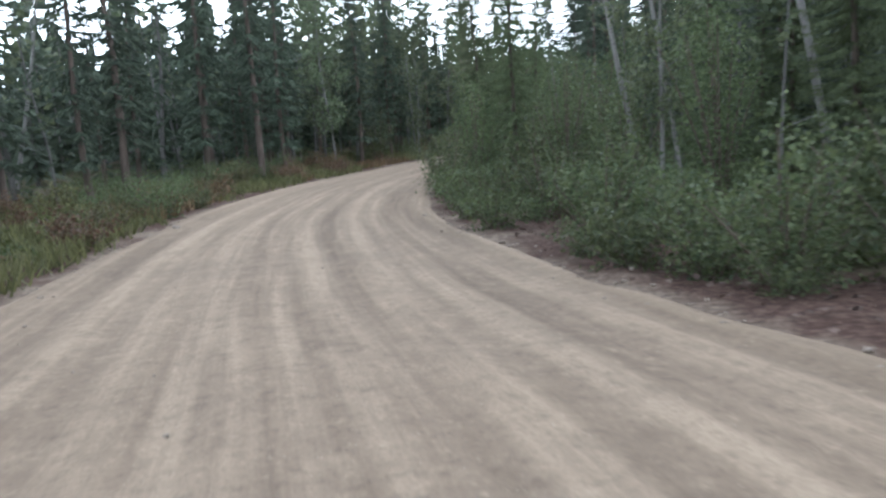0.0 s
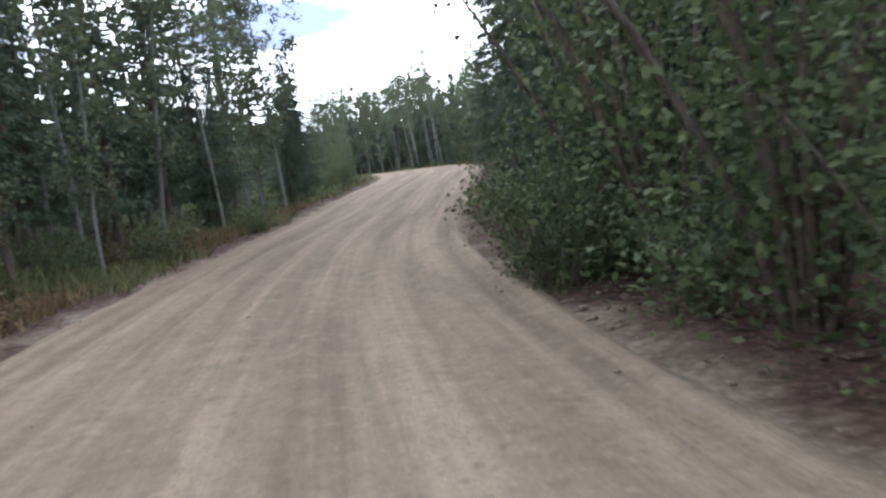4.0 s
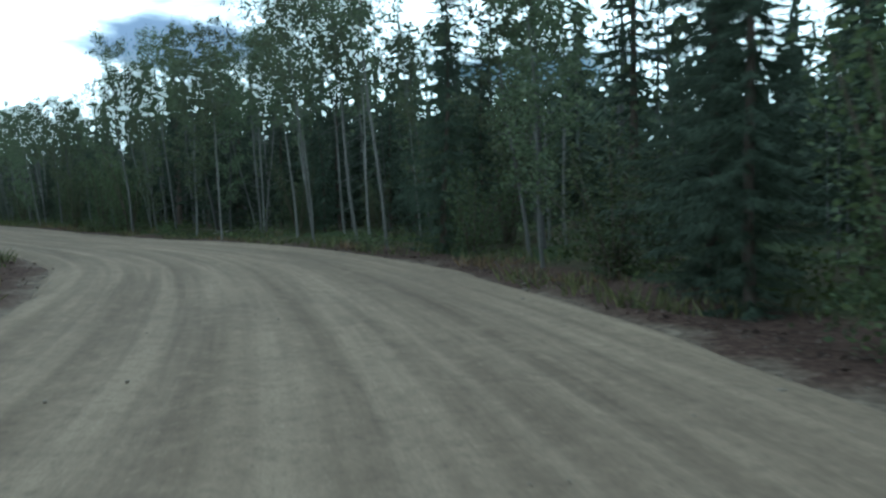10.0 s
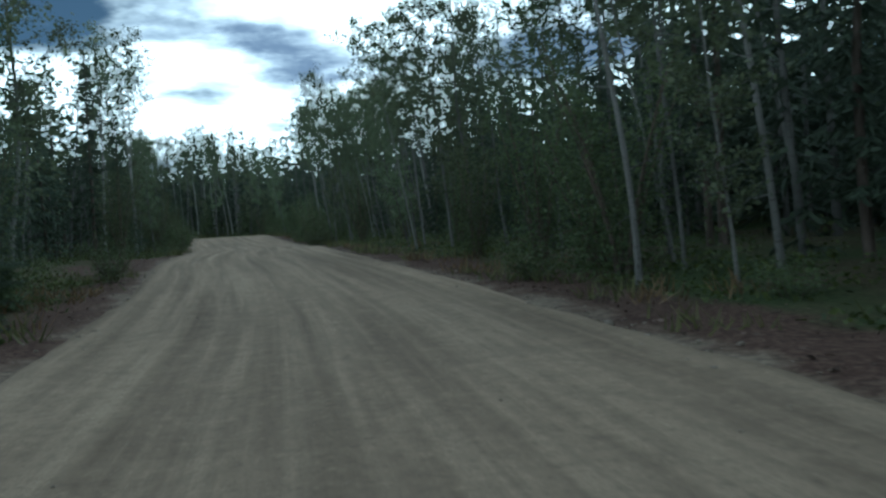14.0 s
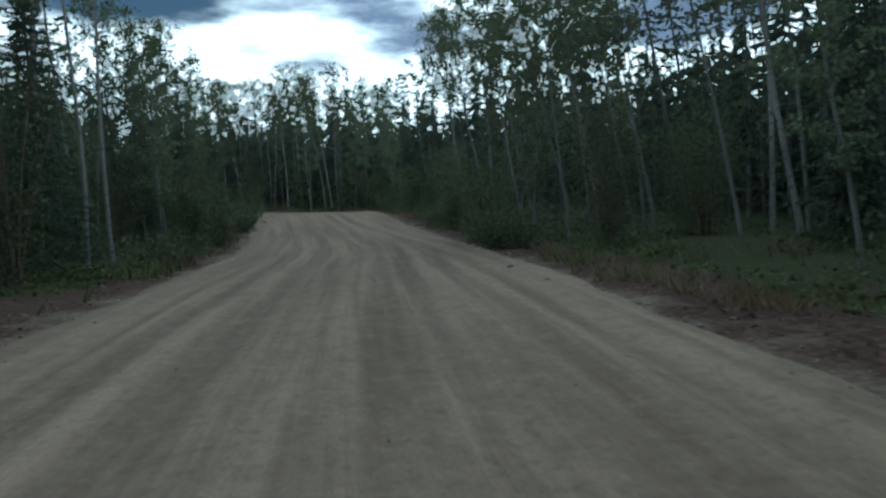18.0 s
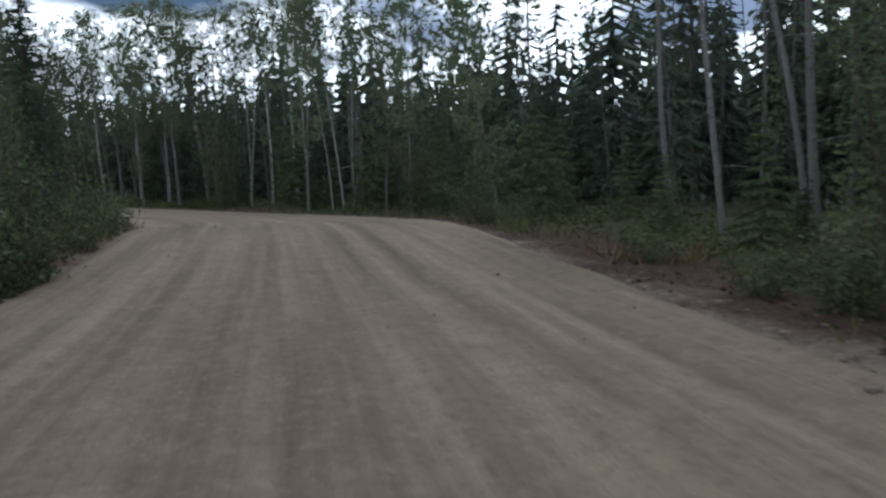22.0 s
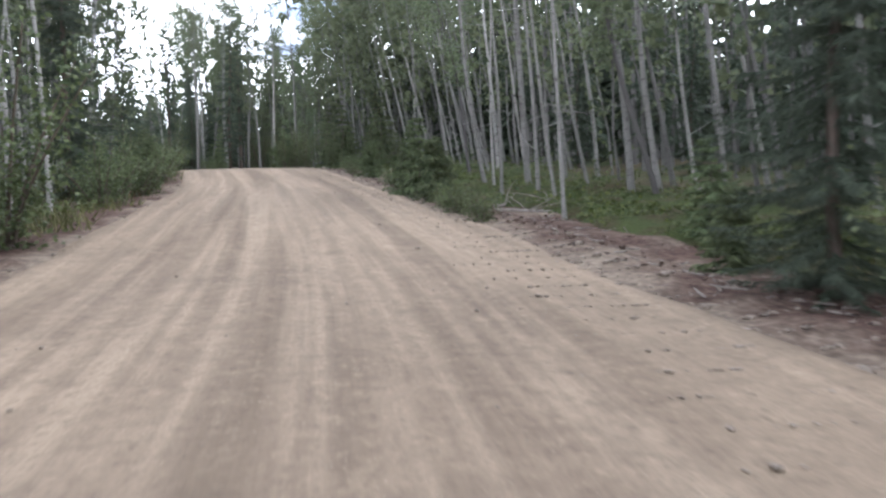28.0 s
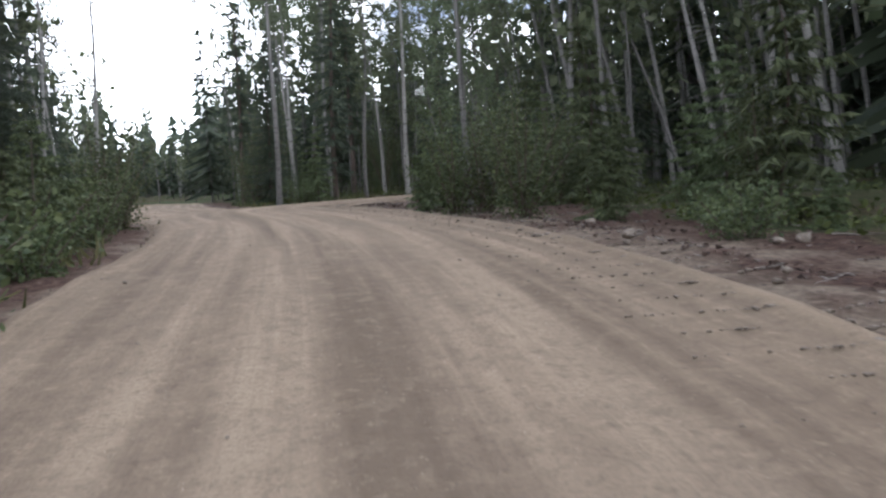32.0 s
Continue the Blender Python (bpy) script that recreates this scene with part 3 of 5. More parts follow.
def spruce_bags(seed, h, w, low, whorls=22, per=6, seg=5, fine=1.0, sides=6):
    """A spire of drooping boughs, each a spine of needles with side sprigs hanging from it; fine: thinner and more sprigs."""
    rng = np.random.RandomState(seed)
    wood, leaf = Bag(), Bag()
    line = trunk_line(h, rng.uniform(0, 0.15), rng, 7)
    k = np.linspace(0, 1, 7)
    wood.tube(line, 0.0105 * h * (1 - 0.95 * k), 7)
    sprigs = ([(-1, 0.8), (1, 0.7), (-1, 0.4), (1, 0.4), (0.1, 0.9), (-0.8, 0.15), (0.8, 0.25)] + [(-0.5, 0.6), (0.5, 0.5), (-0.3, 0.2), (0.3, 0.1)])[:sides]
    u = np.linspace(0.06, 1, seg + 1)
    for i in range(whorls):
        k0 = low + (0.985 - low) * (i / whorls) ** 0.95
        reach = rng.uniform(0.8, 1.15)
        for b in range(per):
            kk = np.clip(k0 + rng.uniform(-0.018, 0.018), 0.02, 0.985)
            root = at_height(line, kk)
            a = b * 6.283 / per + rng.uniform(-0.6, 0.6) + i
            belly = min(1.0, 0.55 + 2.2 * (kk - low))
            ln = belly * w * (1.015 - kk) ** 0.85 * reach * rng.uniform(0.6, 1.15) + 0.07
            out = np.array([np.cos(a), np.sin(a), 0])
            side = np.array([-np.sin(a), np.cos(a), 0])
            sag = rng.uniform(0.25, 0.48)
            drop = -sag * u**1.2 + 0.2 * u**3 + (0.6 * (kk - 0.5) if kk > 0.5 else 0) * u
            pts = root + u[:, None] * ln * out + (drop * ln)[:, None] * np.array([0, 0, 1]) + np.outer(u**2, side) * rng.uniform(-0.15, 0.15) * ln
            leaf.blades(pts[:-1], pts[1:] + [0, 0, -0.02], np.full(seg, (0.03 * ln + 0.05) / fine), rng)
            for sgn, ahead in sprigs:
                at = pts[:-1] + (pts[1:] - pts[:-1]) * rng.uniform(0, 0.95, (seg, 1))
                ll = ln * ((0.32 - 0.18 * u[:-1]))[:, None] * rng.uniform(0.5, 1.25, (seg, 1)) / fine**0.4 + 0.05
                tip = at + ll * (ahead * out + sgn * 0.8 * side) + [0, 0, 1] * (-ll * rng.uniform(0.15, 1.0, (seg, 1)))
                leaf.blades(at, tip, (0.026 * ln + 0.042) / fine, rng)
    for b in range(int(60 * max(low - 0.05, 0))):
        root = at_height(line, rng.uniform(0.03, low + 0.1))
        a, ln = rng.uniform(0, 6.28), rng.uniform(0.3, 1.0)
        v = np.linspace(0, 1, 3)[:, None]
        wood.tube(root + v * ln * np.array([[np.cos(a), np.sin(a), -0.3]]), [0.014, 0.01, 0.004], 3)
    return wood, leaf


def make_spruce(seed, h, w, low, material=None, **more):
    wood, leaf = spruce_bags(seed, h, w, low, **more)
    return wood.mesh("spruce_trunk", DARK_BARK), leaf.mesh("spruce_crown", material or NEEDLE)


def make_shrub(seed, h, w, n_leaf, size=0.075, material=None):
    """A many-stemmed leafy bush, green down to the ground."""
    rng = np.random.RandomState(seed)
    wood, leaf = Bag(), Bag()
    stems = 9
    for b in range(stems):
        a, lean = b * 2.4 + rng.uniform(-0.4, 0.4), rng.uniform(0.15, 1.0)
        hh = h * rng.uniform(0.6, 1.0) * (1.08 - 0.3 * lean)
        u = np.linspace(0, 1, 6)[:, None]
        out = np.array([[np.cos(a), np.sin(a), 0]])
        pts = out * 0.12 + u**1.4 * lean * w * out + u * np.array([[0, 0, hh]]) + [0, 0, -0.1]
        wood.tube(pts, np.linspace(0.012, 0.003, 6) * h**0.6 * 1.5, 4)
        m = n_leaf // stems
        q = rng.uniform(0.06, 1.04, m)[:, None]
        c = out * 0.12 + q**1.4 * lean * w * out + q * np.array([[0, 0, hh]])
        c = c + rng.normal(size=(m, 3)) * np.array([0.2, 0.2, 0.16]) * w * (1.25 - 0.6 * q)
        c[:, 2] = np.maximum(c[:, 2], 0.03)
        leaf.leaves(c, size, rng, 0.3)
    return wood.mesh("shrub_stems", STEM), leaf.mesh("shrub_foliage", material or ALDER_LEAF)


ASPENS = [make_aspen(10 + i, h, r, b, n, sp) for i, (h, r, b, n, sp) in enumerate(((11.5, 0.085, 0.3, 1350, 1.0), (12.5, 0.11, 0.4, 1400, 1.1), (10.2, 0.065, 0.24, 1250, 0.9), (12.0, 0.095, 0.36, 1350, 1.05), (9.0, 0.055, 0.2, 1150, 0.85), (13.0, 0.13, 0.42, 1400, 1.25), (12.5, 0.055, 0.62, 620, 0.9), (13.0, 0.068, 0.64, 680, 0.95), (13.5, 0.085, 0.66, 720, 1.0), (14.0, 0.105, 0.62, 800, 1.1), (14.5, 0.125, 0.6, 900, 1.2), (11.5, 0.058, 0.53, 900, 0.95), (12.5, 0.08, 0.56, 950, 1.05), (13.5, 0.11, 0.54, 1000, 1.15)))]
SPRUCES = [make_spruce(30 + i, h, w, lo) for i, (h, w, lo) in enumerate(((11.0, 1.9, 0.03), (9.0, 1.7, 0.03), (12.5, 1.7, 0.14), (10.0, 1.3, 0.18), (13.5, 1.5, 0.2), (7.0, 1.5, 0.03)))]
SPRUCES += [make_spruce(46 + i, h, w, 0.02, m, whorls=36, per=10, seg=12, fine=4.6, sides=10) for i, (h, w, m) in enumerate(((11.5, 2.0, NEEDLE), (9.5, 1.8, NEEDLE), (10.0, 1.7, YOUNG_NEEDLE)))]
YOUNG = [make_spruce(50 + i, h, w, 0.03, YOUNG_NEEDLE, whorls=14, per=6, seg=6, fine=1.6, sides=7) for i, (h, w) in enumerate(((2.2, 0.85), (3.4, 1.15), (1.3, 0.6)))]
ALDERS = [make_shrub(60 + i, h, w, int(1.6 * n), 0.045) for i, (h, w, n) in enumerate(((4.2, 1.5, 2500), (5.6, 1.9, 3200), (3.2, 1.3, 2000), (6.8, 2.0, 3500)))]
BUSHES = [make_shrub(70 + i, h, w, int(1.4 * n), 0.038) for i, (h, w, n) in enumerate(((1.5, 0.9, 1150), (1.0, 0.8, 850), (2.1, 1.1, 1500)))]
BUSHES += [make_shrub(75 + i, h, w, n, 0.046, m) for i, (h, w, n, m) in enumerate(((1.0, 0.8, 800, RED_HERB), (1.2, 0.7, 800, GRASS)))]
KINDS = {
    "aspen": (ASPENS, "aspen_tree", "tree", "aspens along the", ("trunk", "crown"), "pale-barked aspen with a bare lower trunk and leafy top"),
    "spruce": (SPRUCES, "spruce_tree", "tree", "spruces along the", ("trunk", "crown"), "dark green spruce with drooping branches in the forest"),
    "young": (YOUNG, "young_spruce", "tree", "young spruces along the", ("trunk", "crown"), "small young spruce, bushy green, on the verge"),
    "alder": (ALDERS, "alder_bush", "bush", "tall bushes along the", ("branchwork", "foliage"), "tall leafy green alder bush at the forest edge"),
    "bush": (BUSHES, "low_bush", "bush", "low bushes along the", ("branchwork", "foliage"), "low leafy green bush on the road verge"),
}
COUNT = {}


def plant(kind, which, x, y, scale=1.0, turn=0.0, lean=(0.0, 0.0), label="", z=None, twiggy=False):
    forms, name, category, group, parts, words = KINDS[kind]
    if z is None:
        z = ground_height([(x, y)])[0][0] - 0.04
    root = new(name)
    root.empty_display_size = 0.3
    root.matrix_basis = pose(x, y, z, lean[0], lean[1], 0) @ pose(0, 0, 0, 0, 0, turn) @ Matrix.Diagonal((scale, scale, scale, 1))
    form = forms[which % len(forms)]
    for me, part_name in zip(form, parts):
        ob = new(part_name, me)
        ob.parent = root
        if part_name == "trunk" and twiggy:
            for twig in form[2]:
                new("dead_branch", twig).parent = ob
    COUNT[kind] = COUNT.get(kind, 0) + 1
    stretch = "first bend" if y < 66 else "second bend" if y < 112 else "long straight" if y < 196 else "third bend" if y < 238 else "last stretch"
    return tagged(root, label or words, category, f"{group} {stretch}")


ground()
road("road", MAIN, "wide tan gravel road, graded and rutted by wheels", 11)
road("side_road", SPUR, "narrow gravel side track leaving the road", 21)

# ---- the forest: what grows along each side, by metres run from the first camera place ----
# from, to, aspens, spruces, alders, metres from the road edge, size
RIGHT_SIDE = [
    (-30, 6, 0.4, 0.2, 0.4, 2.6, 0.95), (6, 20, 0.2, 0.7, 0.1, 4.3, 0.8), (20, 29, 0.1, 0.55, 0.35, 2.9, 0.8), (29, 42, 0.08, 0.27, 0.65, 1.4, 0.95), (42, 61, 0.0, 0.92, 0.08, 2.6, 1.25), (61, 78, 0.32, 0.26, 0.42, 3.6, 1.2),
    (78, 95, 0.3, 0.15, 0.55, 3.6, 1.1), (95, 116, 0.2, 0.34, 0.46, 2.2, 0.95), (116, 128, 0.42, 0.44, 0.14, 3.6, 0.77), (128, 140, 0.42, 0.44, 0.14, 3.6, 0.9), (140, 158, 0.4, 0.46, 0.14, 3.4, 0.95), (158, 178, 0.4, 0.46, 0.14, 3.4, 0.74),
    (178, 192, 0.45, 0.25, 0.3, 2.2, 0.76), (192, 210, 0.42, 0.45, 0.13, 3.0, 0.74), (210, 236, 0.46, 0.44, 0.1, 2.9, 0.98), (236, 258, 0.46, 0.44, 0.1, 2.9, 1.1), (258, 284, 0.84, 0.16, 0.0, 4.4, 0.84), (284, 302, 0.82, 0.12, 0.06, 6.4, 1.1), (302, 322, 0.82, 0.12, 0.06, 5.0, 1.05), (322, 370, 0.72, 0.12, 0.16, 2.4, 1.15),
]
LEFT_SIDE = [
    (-30, 36, 0.12, 0.85, 0.03, 6.0, 1.2), (36, 48, 0.3, 0.65, 0.05, 4.2, 1.15), (48, 69, 0.5, 0.38, 0.12, 2.2, 1.1), (69, 79, 0.3, 0.3, 0.4, 2.6, 0.8), (79, 116, 0.2, 0.1, 0.7, 2.2, 0.52), (116, 150, 0.45, 0.25, 0.3, 2.4, 0.74),
    (150, 186, 0.6, 0.2, 0.2, 3.6, 1.0), (186, 214, 0.4, 0.2, 0.4, 2.6, 0.75), (214, 250, 0.35, 0.2, 0.45, 3.4, 0.66), (250, 263, 0.5, 0.1, 0.4, 2.0, 0.85),
    (263, 300, 0.88, 0.12, 0.0, 2.8, 0.95), (300, 312, 0.76, 0.14, 0.1, 3.0, 0.9), (312, 370, 0.4, 0.3, 0.3, 2.0, 1.0),
]


def zone_at(table, s):
    for row in table:
        if row[0] <= s < row[1]:
            return row[2:]
    return table[-1][2:]


TAKEN = []


def free(x, y, gap):
    return all((x - a) ** 2 + (y - b) ** 2 > gap * gap for a, b in TAKEN)


def run_index(s):
    return min(int(np.searchsorted(MAIN.run, s + BACK)), len(MAIN.p) - 1)


def beside(s, side, u):
    """The place u metres outside the road's edge at s metres; side +1 is right."""
    i = run_index(s)
    p = MAIN.p[i] + side * (MAIN.half[i] + u) * MAIN.right[i]
    return float(p[0]), float(p[1])


def clear_of_road(x, y, gap):
    """The place itself, or the nearest one that is as far past the road's edge as asked."""
    i = int(np.argmin(np.hypot(MAIN.p[:, 0] - x, MAIN.p[:, 1] - y)))
    away = np.array([x, y]) - MAIN.p[i]
    d = float(np.linalg.norm(away)) + 1e-6
    x, y = MAIN.p[i] + away / d * max(d, MAIN.half[i] + gap)
    return float(x), float(y)


# single trees that stand out: place, trunk radius and lean about x and y in degrees
FIRST_BEND_ASPENS = [
    (6.7, 14.5, 0.075, 0.2, -10.7),
    (4.6, 19.5, 0.083, 0.2, -12),
    (5, 18, 0.059, 0.2, -8.3),
    (-18.2, 33.8, 0.096, -0.2, 12),
    (17, 63, 0.042, -2.9, -3.4),
    (20.3, 64.8, 0.035, -2.4, -2.8),
    (25.2, 68.5, 0.046, -1.6, -1.9),
    (21, 65.6, 0.035, -2, -2.3),
    (19.7, 65.4, 0.044, 0.2, 0.3),
]
LONG_STRAIGHT_ASPENS = [
    (30.5, 121.8, 0.064, -0.4, -2.2),
    (36.1, 131, 0.087, -0.5, -2.6),
    (33.4, 123.8, 0.043, 0.7, 3.4),
    (34.4, 128.7, 0.042, -2.3, -11.8),
    (35.6, 135.7, 0.071, -1.3, -6.6),
    (34.7, 140, 0.095, -1.3, -6.6),
    (31.7, 135.3, 0.092, -0.5, -6.3),
    (29.4, 136.5, 0.075, -0.4, -4.7),
    (33.5, 145.7, 0.084, -0.5, -5.7),
    (30.6, 137.4, 0.048, -0.2, -2.7),
    (31.7, 156.5, 0.105, -0.6, -12),
    (28.2, 170.7, 0.125, -0.4, -6.9),
    (31, 164.1, 0.111, -0.5, -9.3),
    (30.9, 138.5, 0.059, -0.5, -10.6),
    (31.8, 113.9, 0.06, 0.3, -8),
    (32.6, 111.9, 0.07, 0.2, -7.5),
    (33.1, 111.7, 0.055, 0.2, -4),
    (35, 118, 0.06, 0.1, -6),
    (35.8, 117.2, 0.055, 0.2, -5),
    (33.2, 117.7, 0.05, 0.1, -3),
    (32.8, 118.6, 0.045, 0.1, -3.5),
    (32.8, 123, 0.05, 0.1, 1),
    (33.1, 124.2, 0.05, 0.1, -2),
    (35.8, 105.2, 0.065, 0.2, -3),
    (35.5, 104.2, 0.06, 0.3, -5),
    (35.6, 103.6, 0.06, 0.2, -2),
    (30.7, 144.6, 0.06, 0.2, -5),
]
SECOND_STRAIGHT_ASPENS = [
    (26.3, 152.8, 0.04, 0.1, -3.8),
    (26.1, 153.8, 0.04, 0.4, -10.4),
    (30.3, 167.5, 0.068, 0.3, -7.7),
    (26.8, 170.8, 0.078, 0.3, -10.1),
    (26.2, 157.8, 0.038, 0.2, -4.9),
    (28.5, 173.4, 0.113, 0.1, -3.1),
    (25.1, 172.8, 0.056, 0.3, -8.7),
    (24.9, 173.8, 0.068, 0.4, -12),
    (24.4, 177.8, 0.085, 0.3, -8.4),
    (21.5, 175.2, 0.041, 0.3, -8.2),
    (23.8, 181.3, 0.055, 0.4, -10.8),
    (24.5, 181.4, 0.055, 0.1, -3.3),
    (4.5, 183.7, 0.075, -0.1, 3.6),
    (5.9, 183.3, 0.061, -0.2, 5.5),
]
LEFT_BEND_ASPENS = [
    (27.1, 187.4, 0.083, -0, -7),
    (26.3, 190.4, 0.082, -0, -8.6),
    (22.8, 184.9, 0.083, -0, -12),
    (24, 201.1, 0.117, -0, -4.4),
    (27.5, 183.9, 0.061, -0, -12),
    (19.3, 203.8, 0.089, 0.3, -4.9),
    (19.6, 200.3, 0.074, 0.3, -5.6),
    (20.8, 198.9, 0.09, 0.4, -7.9),
    (21.4, 199.9, 0.104, 0.3, -4.6),
    (-6.6, 243.9, 0.125, 2.2, -9.2),
    (-5.5, 243.6, 0.124, 0.1, -0.2),
    (-11.9, 244.2, 0.125, 0.4, -1.8),
    (-14.5, 243.5, 0.125, 0.4, -1.6),
    (1.4, 239.1, 0.125, 0.5, -1.9),
    (3.8, 237.1, 0.117, 1.7, -7.2),
]
BEND_EXIT_ASPENS = [
    (-6.2, 242.6, 0.125, 2.7, -6.3),
    (0.9, 234.2, 0.095, 0.3, -0.6),
    (3.1, 235.1, 0.074, 1.2, -2.9),
    (5.9, 228.1, 0.056, 2.3, -5.2),
    (6.4, 228.9, 0.073, 2.4, -5.5),
    (7.6, 225.6, 0.056, 0.3, -0.6),
    (-3.7, 242.6, 0.09, 0.3, -0.7),
    (-2.8, 241.9, 0.087, -0.3, 0.6),
    (-17, 246.8, 0.092, 7.4, -7.4),
    (-16.9, 249.8, 0.072, 4.9, -4.9),
    (-20, 249.5, 0.063, 4.9, -5),
]
PALE_STAND_ASPENS = [
    (-29.8, 252, 0.106, 2.8, -2.7),
    (-26.2, 251.4, 0.101, 3, -2.8),
    (-25.4, 251.5, 0.08, 5.4, -5.1),
    (-25.1, 247.5, 0.038, 2.1, -2),
    (-31.2, 257.1, 0.089, 4.3, -4.1),
    (-26.9, 255.8, 0.076, 6.1, -5.8),
    (-25.6, 254.9, 0.081, 4.3, -4.1),
    (-23.9, 253.8, 0.064, 8.6, -8.1),
    (-28.5, 250.8, 0.067, 2.4, -2),
    (-27.2, 249.9, 0.058, 5.6, -4.6),
    (-30.9, 251.8, 0.051, 0.8, -0.7),
    (-29.4, 250.4, 0.038, 1.5, -1.2),
    (-33.5, 254.2, 0.08, 7, -5.8),
    (-47.3, 247, 0.054, -2.2, 1.9),
    (-47.9, 247.8, 0.045, -2.9, 2.4),
    (-42.7, 244.7, 0.085, -6.1, 5),
]
ROAD_END_ASPENS = [
    (-39.1, 260.9, 0.082, 3.4, -2.8),
    (-50.2, 267.3, 0.099, 9.1, -7.6),
    (-48.1, 266.7, 0.079, 6.3, -5.3),
    (-43.5, 263.5, 0.063, 8.3, -7),
    (-40.9, 261.9, 0.055, 5.7, -4.8),
    (-74.3, 266, 0.125, -0.3, 0.3),
    (-79, 256.5, 0.095, -0, 0),
    (-77.4, 258.4, 0.106, -0.4, 0.4),
    (-47.4, 266.4, 0.058, 9.5, -7.4),
    (-44.6, 265.1, 0.066, 6.9, -5.4),
    (-46, 265.6, 0.054, 8.2, -6.4),
    (-80, 268.6, 0.112, 1.1, -0.8),
    (-70.3, 254.2, 0.087, -1.4, 1.1),
    (-63.6, 253.7, 0.054, -4.4, 3.5),
    (-53.7, 268.1, 0.089, 9.7, -6.8),
    (-53.8, 268.9, 0.081, 8.6, -6.1),
    (-52, 268, 0.083, 2.8, -2),
    (-56.8, 269.9, 0.092, 5.7, -4),
    (-81.2, 269.2, 0.103, 2.8, -2),
]
# bushes and small spruces at the road's edge: kind, place and height
EARLY_SHRUBS = [
    ("bush", 2.1, 10.4, 0.7),
    ("bush", 2.7, 8.8, 0.8),
    ("bush", 3, 7.4, 0.6),
    ("bush", 1.7, 10.8, 0.6),
    ("bush", 8.3, 53.4, 0.6),
    ("bush", 7.8, 52.5, 0.6),
    ("alder", 19, 71.6, 2.5),
    ("alder", 18.7, 70.5, 2.5),
    ("alder", 19.3, 185.1, 3.8),
    ("alder", 20.4, 177.1, 2.8),
    ("bush", 8.1, 193.9, 1.5),
    ("bush", 12.1, 171.8, 1.2),
    ("bush", 12.2, 169.8, 1.1),
]
MIDDLE_SHRUBS = [
    ("bush", 20.5, 175.3, 1.2),
    ("bush", 20.8, 173.4, 1.6),
    ("bush", 21.4, 172.9, 1.5),
    ("bush", 20.3, 178.3, 0.9),
    ("alder", 10.7, 180.4, 2.5),
    ("bush", 8.8, 190, 1.8),
    ("alder", 20.7, 185.3, 2.5),
    ("alder", 20.8, 183.3, 2.5),
    ("alder", 19.8, 186.3, 2.5),
    ("bush", 18.5, 189.7, 1.9),
    ("bush", 8.2, 193, 1.3),
    ("bush", 17.1, 195.7, 0.6),
    ("bush", 17.9, 192.7, 0.7),
    ("bush", 18.3, 191.2, 0.9),
    ("alder", 7.9, 194.6, 2.5),
    ("bush", 7.2, 198.6, 0.8),
    ("bush", 2.2, 208.2, 1.6),
    ("bush", 4.6, 203, 1.2),
    ("bush", 15.2, 202.9, 0.9),
    ("bush", 14.6, 205.4, 0.9),
    ("bush", -3.3, 217.3, 1.4),
    ("alder", 11.6, 217.3, 3.8),
]
LATE_SHRUBS = [
    ("alder", -28.4, 238.3, 3.6),
    ("bush", -35, 242.3, 1.9),
    ("alder", -25.9, 236.5, 3.1),
    ("bush", -35, 251.9, 0.5),
    ("bush", -47.2, 259.3, 0.9),
    ("spruce", -18.2, 242.9, 7),
    ("bush", -35.9, 252.4, 0.5),
    ("bush", -27.3, 246.6, 0.6),
    ("young", -31.1, 249.1, 2.2),
    ("young", -29.7, 248.5, 1.6),
    ("young", -32.4, 249.9, 1.5),
    ("bush", -35.4, 252.6, 0.45),
    ("bush", -28.1, 247.3, 0.6),
    ("bush", -26.8, 246.5, 0.6),
    ("bush", -25.6, 245.6, 0.6),
    ("bush", -48, 250.1, 1.6),
    ("young", -42.2, 246.7, 1.8),
    ("bush", -36.2, 242.9, 1.5),
]
LAST_SHRUBS = [
    ("young", -40.7, 255.1, 1.6),
    ("young", -44.0, 260.2, 2.0),
    ("bush", -35.5, 251.9, 0.6),
    ("young", -34.3, 252.6, 1.8),
    ("young", -33.6, 251.9, 1.2),
    ("bush", -53.8, 252, 2.1),
    ("young", -43.8, 247.3, 1.6),
    ("young", -34.9, 252.7, 0.7),
    ("bush", -58.2, 262.5, 1.9),
    ("alder", -55.5, 260.8, 2.5),
    ("young", -42.8, 256.8, 1.9),
    ("bush", -42.4, 255.6, 0.6),
    ("bush", -41, 255.8, 0.6),
    ("young", -40.5, 256.4, 1),
    ("young", -52.7, 251.5, 1.8),
    ("alder", -54.9, 261.2, 2.5),
    ("alder", -52.5, 260.2, 2.5),
    ("young", -50.9, 260.8, 1.8),
    ("young", -58.1, 261.9, 1.6),
    ("young", -54.9, 252.4, 2.4),
    ("alder", -62.8, 255.2, 3),
    ("spruce", -56.9, 252.1, 7),
]
